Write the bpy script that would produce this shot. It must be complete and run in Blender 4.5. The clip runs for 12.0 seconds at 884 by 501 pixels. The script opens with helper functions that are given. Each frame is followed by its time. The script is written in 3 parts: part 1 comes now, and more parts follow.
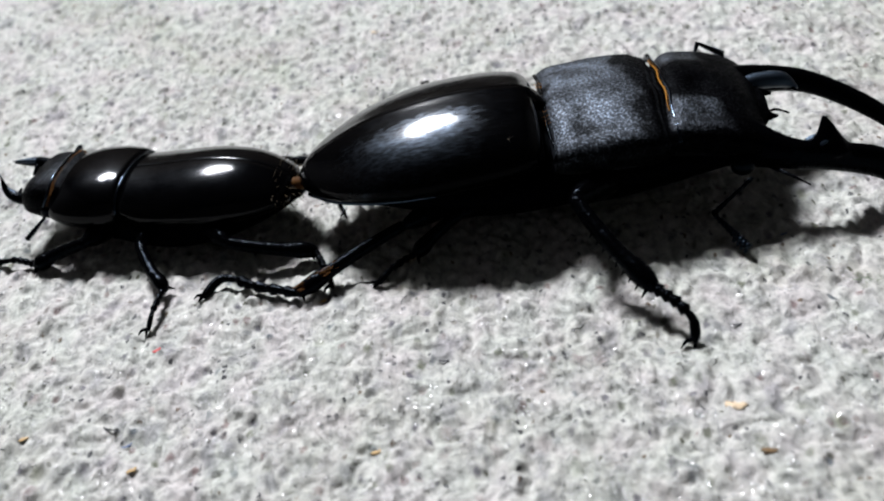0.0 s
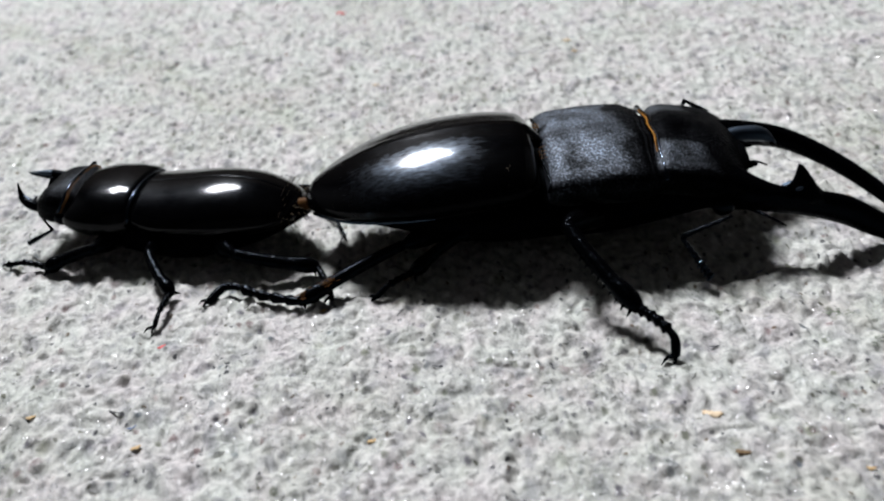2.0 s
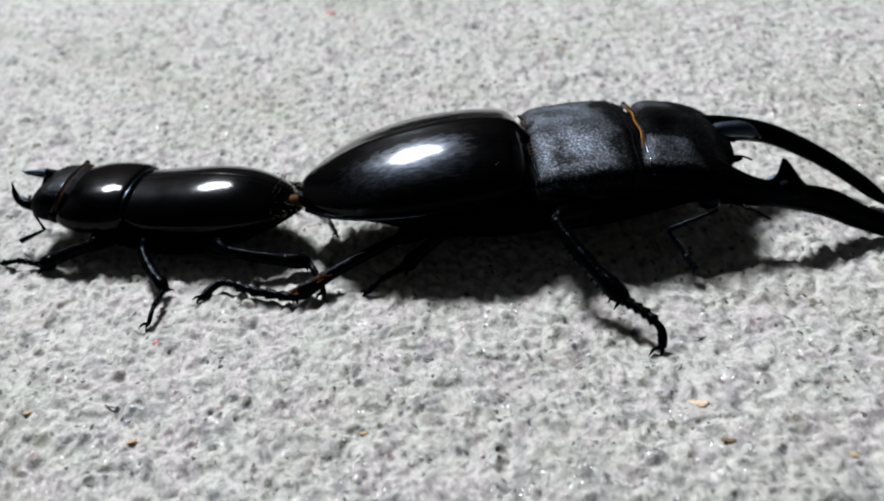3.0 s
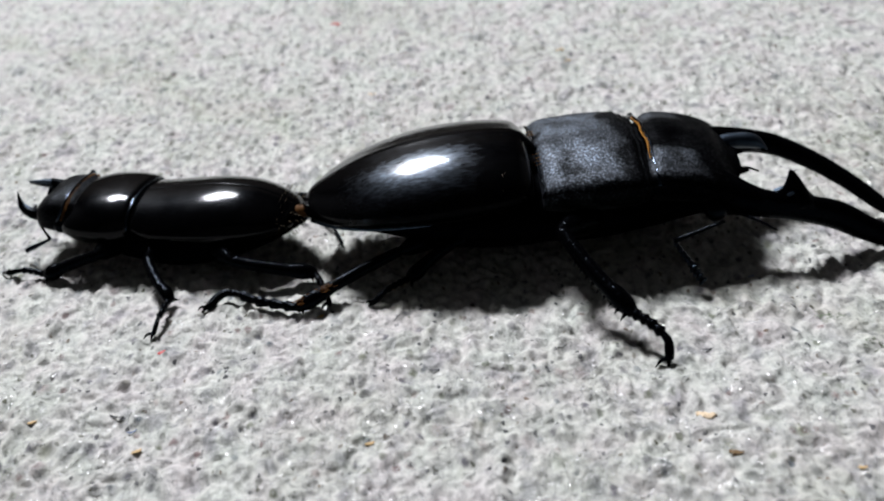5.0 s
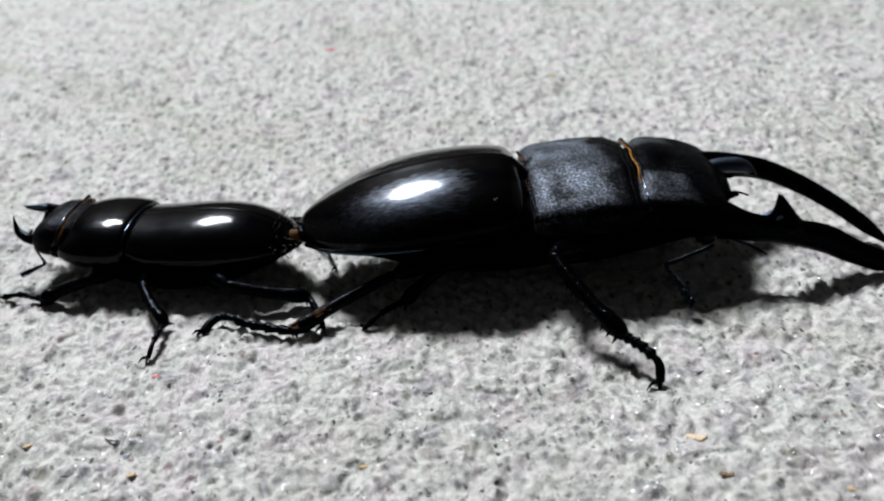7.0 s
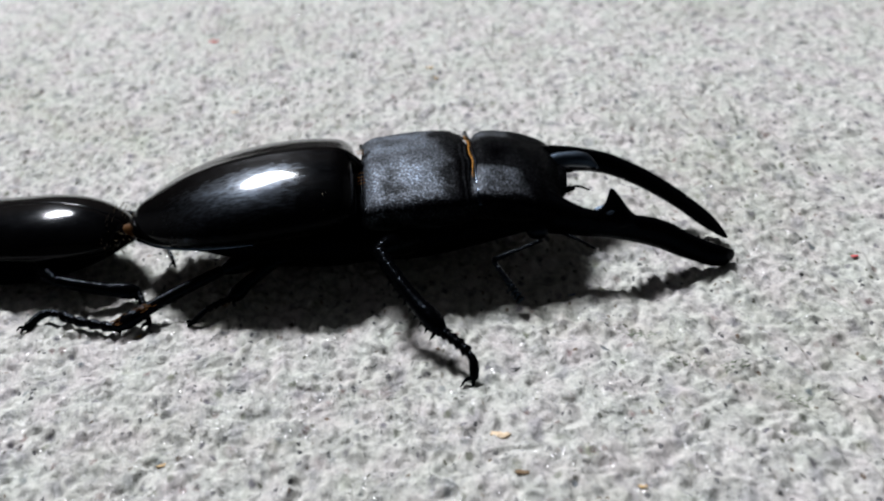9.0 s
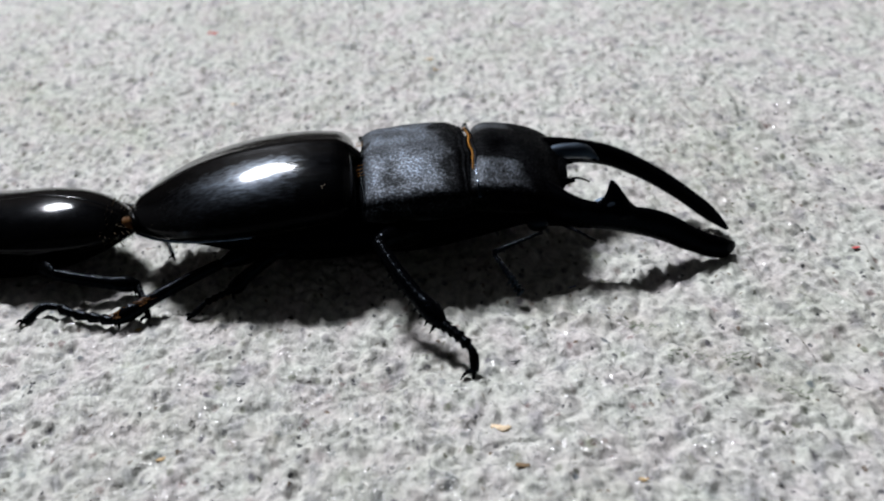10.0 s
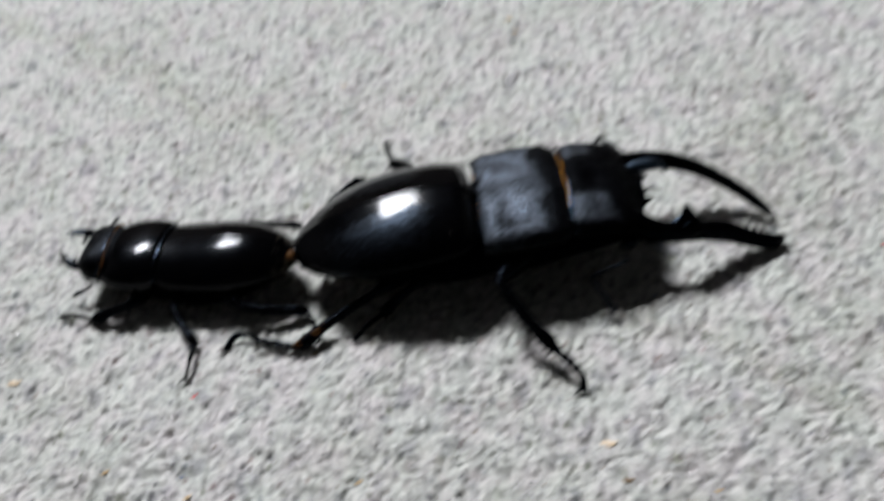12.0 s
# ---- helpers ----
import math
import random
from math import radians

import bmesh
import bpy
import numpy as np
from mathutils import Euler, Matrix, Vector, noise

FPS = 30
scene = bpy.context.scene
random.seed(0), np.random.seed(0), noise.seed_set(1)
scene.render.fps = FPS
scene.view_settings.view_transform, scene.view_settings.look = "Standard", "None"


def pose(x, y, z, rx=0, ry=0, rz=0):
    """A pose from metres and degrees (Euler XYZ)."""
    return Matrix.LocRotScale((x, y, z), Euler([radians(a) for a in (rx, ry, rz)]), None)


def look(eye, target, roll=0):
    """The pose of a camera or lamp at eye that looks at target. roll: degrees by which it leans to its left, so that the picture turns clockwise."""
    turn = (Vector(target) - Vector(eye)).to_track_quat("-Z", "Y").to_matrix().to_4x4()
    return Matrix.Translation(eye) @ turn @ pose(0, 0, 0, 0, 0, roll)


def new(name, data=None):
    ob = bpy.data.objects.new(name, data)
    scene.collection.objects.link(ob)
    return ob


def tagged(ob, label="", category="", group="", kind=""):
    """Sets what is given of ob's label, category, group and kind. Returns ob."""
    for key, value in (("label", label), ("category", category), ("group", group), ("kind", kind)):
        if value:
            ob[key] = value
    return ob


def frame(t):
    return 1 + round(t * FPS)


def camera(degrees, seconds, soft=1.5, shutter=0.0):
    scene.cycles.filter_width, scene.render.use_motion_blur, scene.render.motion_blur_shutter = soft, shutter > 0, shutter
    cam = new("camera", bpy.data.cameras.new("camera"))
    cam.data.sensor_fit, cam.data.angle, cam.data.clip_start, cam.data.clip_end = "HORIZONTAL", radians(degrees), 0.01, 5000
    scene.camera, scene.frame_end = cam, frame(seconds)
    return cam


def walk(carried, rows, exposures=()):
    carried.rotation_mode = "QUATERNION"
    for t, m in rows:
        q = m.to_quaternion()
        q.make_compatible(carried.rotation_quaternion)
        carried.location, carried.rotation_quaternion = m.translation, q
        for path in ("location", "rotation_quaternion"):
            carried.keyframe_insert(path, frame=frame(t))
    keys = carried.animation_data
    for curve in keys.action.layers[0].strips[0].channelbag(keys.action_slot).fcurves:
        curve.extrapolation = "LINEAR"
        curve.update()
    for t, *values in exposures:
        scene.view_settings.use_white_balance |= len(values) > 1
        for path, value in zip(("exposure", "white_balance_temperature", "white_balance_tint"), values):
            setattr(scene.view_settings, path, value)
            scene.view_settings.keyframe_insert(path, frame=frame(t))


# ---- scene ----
import functools

# The camera: seconds, eye in metres, yaw, pitch and roll in degrees.
cam = camera(39.56, 12.0, soft=2.0, shutter=0.4)
cam.data.dof.use_dof = True
cam.data.dof.focus_distance, cam.data.dof.aperture_fstop = 0.139, 40.0
ROWS = [
    (0, -0.00000, -0.00045, 0.07796, 0.31, -33.74, -9.13),
    (0.2, -0.00106, -0.00131, 0.07652, -0.09, -33.05, -9.17),
    (0.5, -0.00497, -0.00459, 0.07428, -1.09, -31.92, -5.75),
    (0.7, -0.00520, -0.00612, 0.07491, -1.30, -30.13, -5.57),
    (1, -0.00550, -0.00780, 0.07489, -1.39, -29.57, -5.16),
    (1.5, -0.00549, -0.00881, 0.07536, -1.91, -28.76, -4.85),
    (2, -0.00516, -0.01209, 0.07379, -2.36, -28.88, -4.45),
    (2.5, -0.00517, -0.01518, 0.07474, -2.72, -28.77, -4.48),
    (3, -0.00520, -0.01413, 0.07434, -2.84, -28.94, -4.60),
    (5, -0.00556, -0.01393, 0.07402, -2.73, -28.35, -4.49),
    (5.5, -0.00541, -0.01425, 0.07439, -2.76, -28.25, -4.52),
    (6, -0.00547, -0.01493, 0.07482, -3.00, -27.59, -4.42),
    (6.5, -0.00554, -0.01516, 0.07473, -3.09, -27.33, -4.39),
    (8.3, -0.00311, -0.01441, 0.07444, -3.48, -27.26, -4.22),
    (8.5, 0.00139, -0.01481, 0.07378, -3.61, -27.37, -4.17),
    (8.7, 0.00775, -0.01491, 0.07350, -4.00, -27.50, -3.99),
    (9, 0.01151, -0.01507, 0.07308, -4.58, -27.72, -3.73),
    (9.5, 0.01163, -0.01459, 0.07296, -4.56, -28.05, -3.85),
    (10, 0.01165, -0.01461, 0.07298, -4.51, -28.13, -3.89),
    (10.3, 0.01186, -0.01361, 0.07226, -4.51, -27.95, -3.60),
    (10.5, 0.00838, -0.00875, 0.08026, -5.30, -30.76, -4.57),
    (10.7, 0.00995, -0.00560, 0.09412, -4.32, -35.63, -4.57),
    (10.9, 0.01467, -0.00984, 0.09909, -4.77, -36.36, -3.80),
    (11, 0.01388, -0.00937, 0.10210, -5.81, -38.69, -3.06),
    (11.1, 0.01647, -0.00908, 0.10312, -5.05, -39.38, -3.19),
    (11.3, 0.01500, -0.01092, 0.11054, -5.90, -39.69, -3.35),
    (11.5, 0.01057, -0.01358, 0.11969, -6.70, -40.77, -2.83),
    (11.7, 0.01210, -0.01858, 0.12314, -3.83, -40.01, -5.28),
    (11.8, 0.01014, -0.01775, 0.12578, -3.63, -40.27, -6.58),
    (11.9, 0.01016, -0.02325, 0.12872, -1.15, -39.38, -9.16),
    (12, 0.00755, -0.02016, 0.12819, 0.27, -40.89, -10.66),
]
walk(cam, [(t, pose(x, y, z, 90 + pitch, 0, yaw) @ pose(0, 0, 0, 0, 0, roll)) for t, x, y, z, yaw, pitch, roll in ROWS],
     exposures=[(0.0, 0.10), (1.5, 0.07), (2.5, 0.0), (5.0, 0.02), (8.5, 0.02), (9.5, -0.02), (10.0, -0.04), (10.5, -0.05), (11.0, 0.0), (11.5, -0.05), (12.0, -0.19)])

# ---- light: a night room, one lamp high behind the beetles ----
CM = 0.01
world = bpy.data.worlds.new("night")
scene.world = world
world.use_nodes = True
world.node_tree.nodes["Background"].inputs[0].default_value = (0.6, 0.75, 1.0, 1)
world.node_tree.nodes["Background"].inputs[1].default_value = 0.003
lamp_data = bpy.data.lights.new("lamp", "AREA")
lamp_data.shape, lamp_data.size, lamp_data.size_y, lamp_data.energy = "ELLIPSE", 0.66, 0.78, 200.0
lamp_data.color = (0.953, 0.98, 1.035)
lamp = new("lamp", lamp_data)
lamp.matrix_world = look((-0.53, 1.70, 2.30), (-0.02, 0.12, 0.0))


# ---- materials ----
def material(name):
    m = bpy.data.materials.new(name)
    m.use_nodes = True
    t = m.node_tree
    return m, t, t.nodes["Principled BSDF"]


def node(tree, kind, **inputs):
    n = tree.nodes.new("ShaderNode" + kind)
    for key, value in inputs.items():
        n.inputs[key.replace("_", " ")].default_value = value
    return n


def ramp(tree, source, stops):
    n = tree.nodes.new("ShaderNodeValToRGB")
    while len(n.color_ramp.elements) < len(stops):
        n.color_ramp.elements.new(0.5)
    for e, (at, v) in zip(n.color_ramp.elements, stops):
        e.position = at
        e.color = (v, v, v, 1) if isinstance(v, (int, float)) else (*v, 1)
    tree.links.new(source, n.inputs[0])
    return n


def math_node(tree, kind, first, second=0.0):
    n = tree.nodes.new("ShaderNodeMath")
    n.operation = kind
    for k, v in enumerate((first, second)):
        if isinstance(v, float):
            n.inputs[k].default_value = v
        else:
            tree.links.new(v, n.inputs[k])
    return n.outputs[0]


def chitin(name, low, high, grain, relief, colour=(0.004, 0.004, 0.005), stretch=(1, 1, 1), shine=0.16, lacquer=0.0, streak=0.0, sheen_patch=None):
    """Black shell: its roughness wanders between low and high; grain is the size of its pits in mm.

    A lacquered shell may have a sheen drawn into its gloss in a field: middle and half length, middle and half width
    from the midline, in cm."""
    m, t, b = material(name)
    b.inputs["Base Color"].default_value = (*colour, 1)
    b.inputs["Specular IOR Level"].default_value = shine
    b.inputs["Coat Weight"].default_value = 1.0 if lacquer else 0.0
    b.inputs["Coat IOR"].default_value = 1.20
    b.inputs["Coat Roughness"].default_value = lacquer
    b.inputs["Specular Tint"].default_value = (0.42, 0.66, 1.0, 1)
    where = t.nodes.new("ShaderNodeTexCoord")
    move = t.nodes.new("ShaderNodeMapping")
    move.inputs["Scale"].default_value = stretch
    t.links.new(where.outputs["Object"], move.inputs[0])
    broad = node(t, "TexNoise", Scale=260.0, Detail=4.0)
    fine = node(t, "TexNoise", Scale=1000.0 / grain, Detail=2.0)
    for n in (broad, fine):
        t.links.new(move.outputs[0], n.inputs["Vector"])
    mix = node(t, "Mix")
    mix.data_type = "FLOAT"
    mix.inputs[0].default_value = 0.5
    t.links.new(broad.outputs[0], mix.inputs[2])
    t.links.new(fine.outputs[0], mix.inputs[3])
    r = ramp(t, mix.outputs[0], [(0.35, low), (0.65, high)])
    t.links.new(r.outputs[0], b.inputs["Roughness"])
    bump = node(t, "Bump", Strength=relief, Distance=0.00012)
    t.links.new(fine.outputs[0], bump.inputs["Height"])
    t.links.new(bump.outputs[0], b.inputs["Normal"])
    if lacquer:
        gleam = ramp(t, mix.outputs[0], [(0.36, shine * 0.75), (0.64, shine * 1.3)])
        t.links.new(gleam.outputs[0], b.inputs["Specular IOR Level"])
        if sheen_patch:
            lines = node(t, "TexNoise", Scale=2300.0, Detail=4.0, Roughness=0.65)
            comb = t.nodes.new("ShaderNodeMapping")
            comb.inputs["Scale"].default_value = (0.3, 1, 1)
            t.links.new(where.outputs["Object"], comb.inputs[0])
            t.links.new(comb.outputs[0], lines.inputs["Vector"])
            # Streaky gloss, kept to the field: the halo round the highlight is drawn in.
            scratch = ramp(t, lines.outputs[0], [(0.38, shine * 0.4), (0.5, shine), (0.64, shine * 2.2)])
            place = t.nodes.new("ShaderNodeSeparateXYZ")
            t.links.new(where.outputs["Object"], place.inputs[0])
            along = math_node(t, "DIVIDE", math_node(t, "ABSOLUTE", math_node(t, "SUBTRACT", place.outputs[0], sheen_patch[0] * CM)), sheen_patch[1] * CM)
            aside = math_node(t, "DIVIDE", math_node(t, "ABSOLUTE", math_node(t, "SUBTRACT", math_node(t, "ABSOLUTE", place.outputs[1]), sheen_patch[2] * CM)), sheen_patch[3] * CM)
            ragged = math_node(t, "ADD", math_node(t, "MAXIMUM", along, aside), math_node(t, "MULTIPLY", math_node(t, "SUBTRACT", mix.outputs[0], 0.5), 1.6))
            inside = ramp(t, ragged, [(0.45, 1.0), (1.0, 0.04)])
            # Shade put into the coat: it fades towards the sides, which stay dark.
            coat_shade = ramp(t, math_node(t, "MULTIPLY", math_node(t, "ABSOLUTE", place.outputs[1]), 80.0), [(0.66, 1.0), (0.82, 0.15)])
            t.links.new(coat_shade.outputs[0], b.inputs["Coat Weight"])
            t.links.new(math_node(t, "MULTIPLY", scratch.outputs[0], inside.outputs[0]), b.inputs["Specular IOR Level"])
        wave = node(t, "Bump", Strength=streak, Distance=0.00012)
        t.links.new(mix.outputs[0], wave.inputs["Height"])
        t.links.new(wave.outputs[0], b.inputs["Coat Normal"])
        haze = ramp(t, broad.outputs[0], [(0.35, lacquer * 0.7), (0.65, lacquer * 1.35)])
        t.links.new(haze.outputs[0], b.inputs["Coat Roughness"])
    return m


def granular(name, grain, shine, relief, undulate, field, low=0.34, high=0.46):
    """Grainy black shell, its sheen drawn into the gloss in a field (middle and half length, middle and half width from
    the midline, in cm) and nearly gone round it.
    """
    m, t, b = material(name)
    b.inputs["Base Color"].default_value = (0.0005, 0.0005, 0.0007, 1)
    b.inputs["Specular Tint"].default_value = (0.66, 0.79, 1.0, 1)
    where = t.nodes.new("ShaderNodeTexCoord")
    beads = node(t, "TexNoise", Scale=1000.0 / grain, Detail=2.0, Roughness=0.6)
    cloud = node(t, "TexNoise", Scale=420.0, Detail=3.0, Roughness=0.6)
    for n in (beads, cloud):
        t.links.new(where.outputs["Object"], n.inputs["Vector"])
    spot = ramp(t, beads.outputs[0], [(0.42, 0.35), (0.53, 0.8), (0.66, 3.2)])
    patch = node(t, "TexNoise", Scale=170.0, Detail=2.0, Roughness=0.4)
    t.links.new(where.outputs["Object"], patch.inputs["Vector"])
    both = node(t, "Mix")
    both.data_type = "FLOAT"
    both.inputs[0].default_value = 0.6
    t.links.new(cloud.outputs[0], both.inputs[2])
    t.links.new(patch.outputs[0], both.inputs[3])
    sheen_patch = ramp(t, both.outputs[0], [(0.36, 0.15), (0.46, 0.8), (0.60, 2.1)])
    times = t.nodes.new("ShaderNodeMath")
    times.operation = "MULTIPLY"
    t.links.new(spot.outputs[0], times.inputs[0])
    t.links.new(sheen_patch.outputs[0], times.inputs[1])
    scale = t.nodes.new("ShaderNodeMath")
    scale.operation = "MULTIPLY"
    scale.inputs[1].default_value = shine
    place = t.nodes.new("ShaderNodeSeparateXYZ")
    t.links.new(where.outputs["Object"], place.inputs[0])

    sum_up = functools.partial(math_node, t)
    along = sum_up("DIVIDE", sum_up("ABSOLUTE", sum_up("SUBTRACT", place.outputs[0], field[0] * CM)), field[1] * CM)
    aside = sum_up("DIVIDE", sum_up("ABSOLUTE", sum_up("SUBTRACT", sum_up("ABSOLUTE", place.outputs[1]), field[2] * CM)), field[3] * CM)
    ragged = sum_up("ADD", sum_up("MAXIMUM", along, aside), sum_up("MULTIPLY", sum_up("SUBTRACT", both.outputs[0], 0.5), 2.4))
    # The sheen patch is cut out here: gloss drops to 0.03 outside the field.
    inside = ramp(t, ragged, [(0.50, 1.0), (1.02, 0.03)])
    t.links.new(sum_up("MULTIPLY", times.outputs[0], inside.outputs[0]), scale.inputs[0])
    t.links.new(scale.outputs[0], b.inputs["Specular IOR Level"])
    r = ramp(t, cloud.outputs[0], [(0.35, low), (0.65, high)])
    t.links.new(r.outputs[0], b.inputs["Roughness"])
    bump = node(t, "Bump", Strength=relief, Distance=0.00012)
    t.links.new(beads.outputs[0], bump.inputs["Height"])
    swell = node(t, "Bump", Strength=1.0, Distance=undulate)
    t.links.new(patch.outputs[0], swell.inputs["Height"])
    t.links.new(swell.outputs[0], bump.inputs["Normal"])
    t.links.new(bump.outputs[0], b.inputs["Normal"])
    return m


BLACK = (0.0005, 0.0005, 0.0007)
# The fields set where each shell's drawn-in sheen shows.
GLOSS = chitin("glossy_shell", 0.27, 0.37, 0.5, 0.03, colour=BLACK, stretch=(0.35, 1, 1), shine=0.12, lacquer=0.115, streak=0.03, sheen_patch=(1.34, 0.85, 0.66, 0.40))
GLOSS_FEMALE = chitin("polished_shell", 0.2, 0.3, 0.4, 0.03, colour=BLACK, shine=0.012, lacquer=0.11, streak=0.03)
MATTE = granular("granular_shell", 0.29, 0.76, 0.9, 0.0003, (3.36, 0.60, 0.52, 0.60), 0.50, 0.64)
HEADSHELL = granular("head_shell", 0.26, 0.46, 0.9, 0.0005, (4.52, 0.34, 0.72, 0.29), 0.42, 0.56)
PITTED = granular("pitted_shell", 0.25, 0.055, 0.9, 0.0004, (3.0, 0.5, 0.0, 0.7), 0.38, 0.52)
# Far glossier than the jaw, to put pale sheen where it is laid on.
FACET = chitin("jaw_facet_shell", 0.40, 0.54, 0.3, 0.3, colour=BLACK, shine=0.6)
MARGIN = chitin("margin_shell", 0.18, 0.28, 0.3, 0.05, colour=BLACK, shine=1.0)
FEELER = chitin("feeler_shell", 0.10, 0.18, 0.2, 0.6, colour=BLACK, shine=0.3)
JAW = chitin("jaw_shell", 0.22, 0.36, 0.3, 0.2, colour=BLACK, shine=0.02)
LIMB = chitin("limb_shell", 0.12, 0.3, 0.45, 1.0, colour=BLACK, shine=0.034)
BELLY = chitin("belly_shell", 0.35, 0.55, 0.3, 0.3, colour=BLACK, shine=0.006)
NECK = chitin("neck_skin", 0.14, 0.2, 0.3, 0.02, colour=BLACK, shine=0.4)
EYE = chitin("eye_lens", 0.10, 0.14, 0.1, 0.2, colour=BLACK, shine=0.05)


def hair_material(name, colour, rough=0.6):
    m, t, b = material(name)
    n = node(t, "TexNoise", Scale=2500.0, Detail=2.0)
    r = ramp(t, n.outputs[0], [(0.3, tuple(c * 0.45 for c in colour)), (0.7, colour)])
    t.links.new(r.outputs[0], b.inputs["Base Color"])
    b.inputs["Roughness"].default_value = rough
    b.inputs["Specular IOR Level"].default_value = 0.12
    return m


ORANGE_HAIR = hair_material("orange_hair", (0.42, 0.17, 0.012))
RUST = hair_material("rusty_chitin", (0.20, 0.078, 0.012), 0.5)
JOINT = hair_material("joint_skin", (0.10, 0.042, 0.010), 0.5)
DIRT = hair_material("dry_dirt", (0.30, 0.26, 0.20), 0.8)
TAN_HAIR = hair_material("tan_hair", (0.085, 0.062, 0.035))


def felt_material():
    """Recycled fibre felt: pale grey fibre, purple-grey and olive flecks pressed into it, black specks, faint stains."""
    m, t, b = material("grey_felt")
    where = t.nodes.new("ShaderNodeTexCoord")
    laid = t.nodes.new("ShaderNodeMapping")
    laid.inputs["Scale"].default_value = (1.0, 0.66, 1.0)
    t.links.new(where.outputs["Object"], laid.inputs[0])

    def noise(scale, detail, rough=0.5):
        n = node(t, "TexNoise", Scale=scale, Detail=detail, Roughness=rough)
        t.links.new(laid.outputs[0], n.inputs["Vector"])
        return n

    def blend(under, over, share, kind="MULTIPLY"):
        n = t.nodes.new("ShaderNodeMix")
        n.data_type, n.blend_type = "RGBA", kind
        n.inputs[0].default_value = 1.0
        if share:
            t.links.new(share, n.inputs[0])
        t.links.new(under, n.inputs[6])
        t.links.new(over, n.inputs[7])
        return n.outputs[2]

    def times(first, second):
        n = t.nodes.new("ShaderNodeMath")
        n.operation = "MULTIPLY"
        t.links.new(first, n.inputs[0])
        t.links.new(second, n.inputs[1])
        return n.outputs[0]

    frayed = noise(1700.0, 3.0, 0.6)
    bent = t.nodes.new("ShaderNodeVectorMath")
    bent.operation = "MULTIPLY_ADD"
    bent.inputs[1].default_value = (0.0008, 0.0008, 0.0)
    t.links.new(frayed.outputs["Color"], bent.inputs[0])
    t.links.new(laid.outputs[0], bent.inputs[2])

    def scraps(scale, share, inner, outer, hues):
        """Scattered scraps of coloured fibre: a share of the cells holds one."""
        n = node(t, "TexVoronoi", Scale=scale)
        t.links.new(bent.outputs[0], n.inputs["Vector"])
        chance = t.nodes.new("ShaderNodeSeparateColor")
        t.links.new(n.outputs["Color"], chance.inputs[0])
        has = ramp(t, chance.outputs[0], [(1 - share, 0.0), (1 - share * 0.3, 1.0)])
        spot = ramp(t, n.outputs["Distance"], [(inner, 1.0), (outer, 0.0)])
        hue = ramp(t, chance.outputs[1], hues)
        hue.color_ramp.interpolation = "CONSTANT"
        return times(has.outputs[0], spot.outputs[0]), hue.outputs[0]

    tuft, blot, stain, tint = noise(950.0, 4.0, 0.62), noise(300.0, 2.0), noise(38.0, 4.0, 0.6), noise(190.0, 2.0)
    base = ramp(t, tuft.outputs[0], [(0.35, (0.272, 0.266, 0.254)), (0.48, (0.412, 0.400, 0.380)), (0.61, (0.512, 0.496, 0.468))])
    grey = ramp(t, blot.outputs[0], [(0.30, (0.62, 0.62, 0.66)), (0.42, (1.0, 1.0, 1.0))])
    wash = ramp(t, stain.outputs[0], [(0.32, (0.85, 0.86, 0.82)), (0.52, (1.0, 1.0, 1.0))])
    hue = ramp(t, tint.outputs[0], [(0.32, (0.95, 1.0, 0.965)), (0.50, (0.99, 1.0, 0.99)), (0.66, (1.0, 0.96, 0.99))])
    last = base.outputs[0]
    for n in (grey, wash, hue):
        last = blend(last, n.outputs[0], None)
    for scale, share, inner, outer, hues in (
        (430.0, 0.36, 0.12, 0.44, [(0.0, (0.46, 0.45, 0.50)), (0.35, (0.52, 0.54, 0.45)), (0.6, (0.58, 0.51, 0.53)), (0.8, (0.46, 0.49, 0.52))]),
        (760.0, 0.34, 0.18, 0.44, [(0.0, (0.29, 0.28, 0.33)), (0.45, (0.32, 0.34, 0.27)), (0.7, (0.44, 0.34, 0.34)), (0.9, (0.24, 0.28, 0.32))]),
        (1350.0, 0.20, 0.24, 0.42, [(0.0, (0.14, 0.14, 0.16)), (0.6, (0.20, 0.20, 0.15)), (0.85, (0.28, 0.20, 0.14))]),
    ):
        share_of, colours = scraps(scale, share, inner, outer, hues)
        last = blend(last, colours, share_of)
    # a faint greenish line across the far part of the mat
    across = t.nodes.new("ShaderNodeVectorMath")
    across.operation = "DOT_PRODUCT"
    across.inputs[1].default_value = (0.746, 0.666, 0.0)
    t.links.new(where.outputs["Object"], across.inputs[0])
    wander = noise(110.0, 3.0)
    drift = node(t, "MapRange", From_Min=0.3, From_Max=0.7, To_Min=-0.1009, To_Max=-0.0929)
    t.links.new(wander.outputs[0], drift.inputs[0])
    off = t.nodes.new("ShaderNodeMath")
    t.links.new(across.outputs["Value"], off.inputs[0])
    t.links.new(drift.outputs[0], off.inputs[1])
    away = t.nodes.new("ShaderNodeMath")
    away.operation = "ABSOLUTE"
    t.links.new(off.outputs[0], away.inputs[0])
    band = node(t, "MapRange", From_Min=0.0, From_Max=0.006)
    t.links.new(away.outputs[0], band.inputs[0])
    line = ramp(t, band.outputs[0], [(0.1, (0.90, 0.915, 0.87)), (0.75, (1.0, 1.0, 1.0))])
    last = blend(last, line.outputs[0], None)
    t.links.new(last, b.inputs["Base Color"])
    glint = noise(2900.0, 1.0)
    shine = ramp(t, glint.outputs[0], [(0.55, 0.85), (0.63, 0.38)])
    t.links.new(shine.outputs[0], b.inputs["Roughness"])
    fuzz = noise(1900.0, 4.0, 0.7)
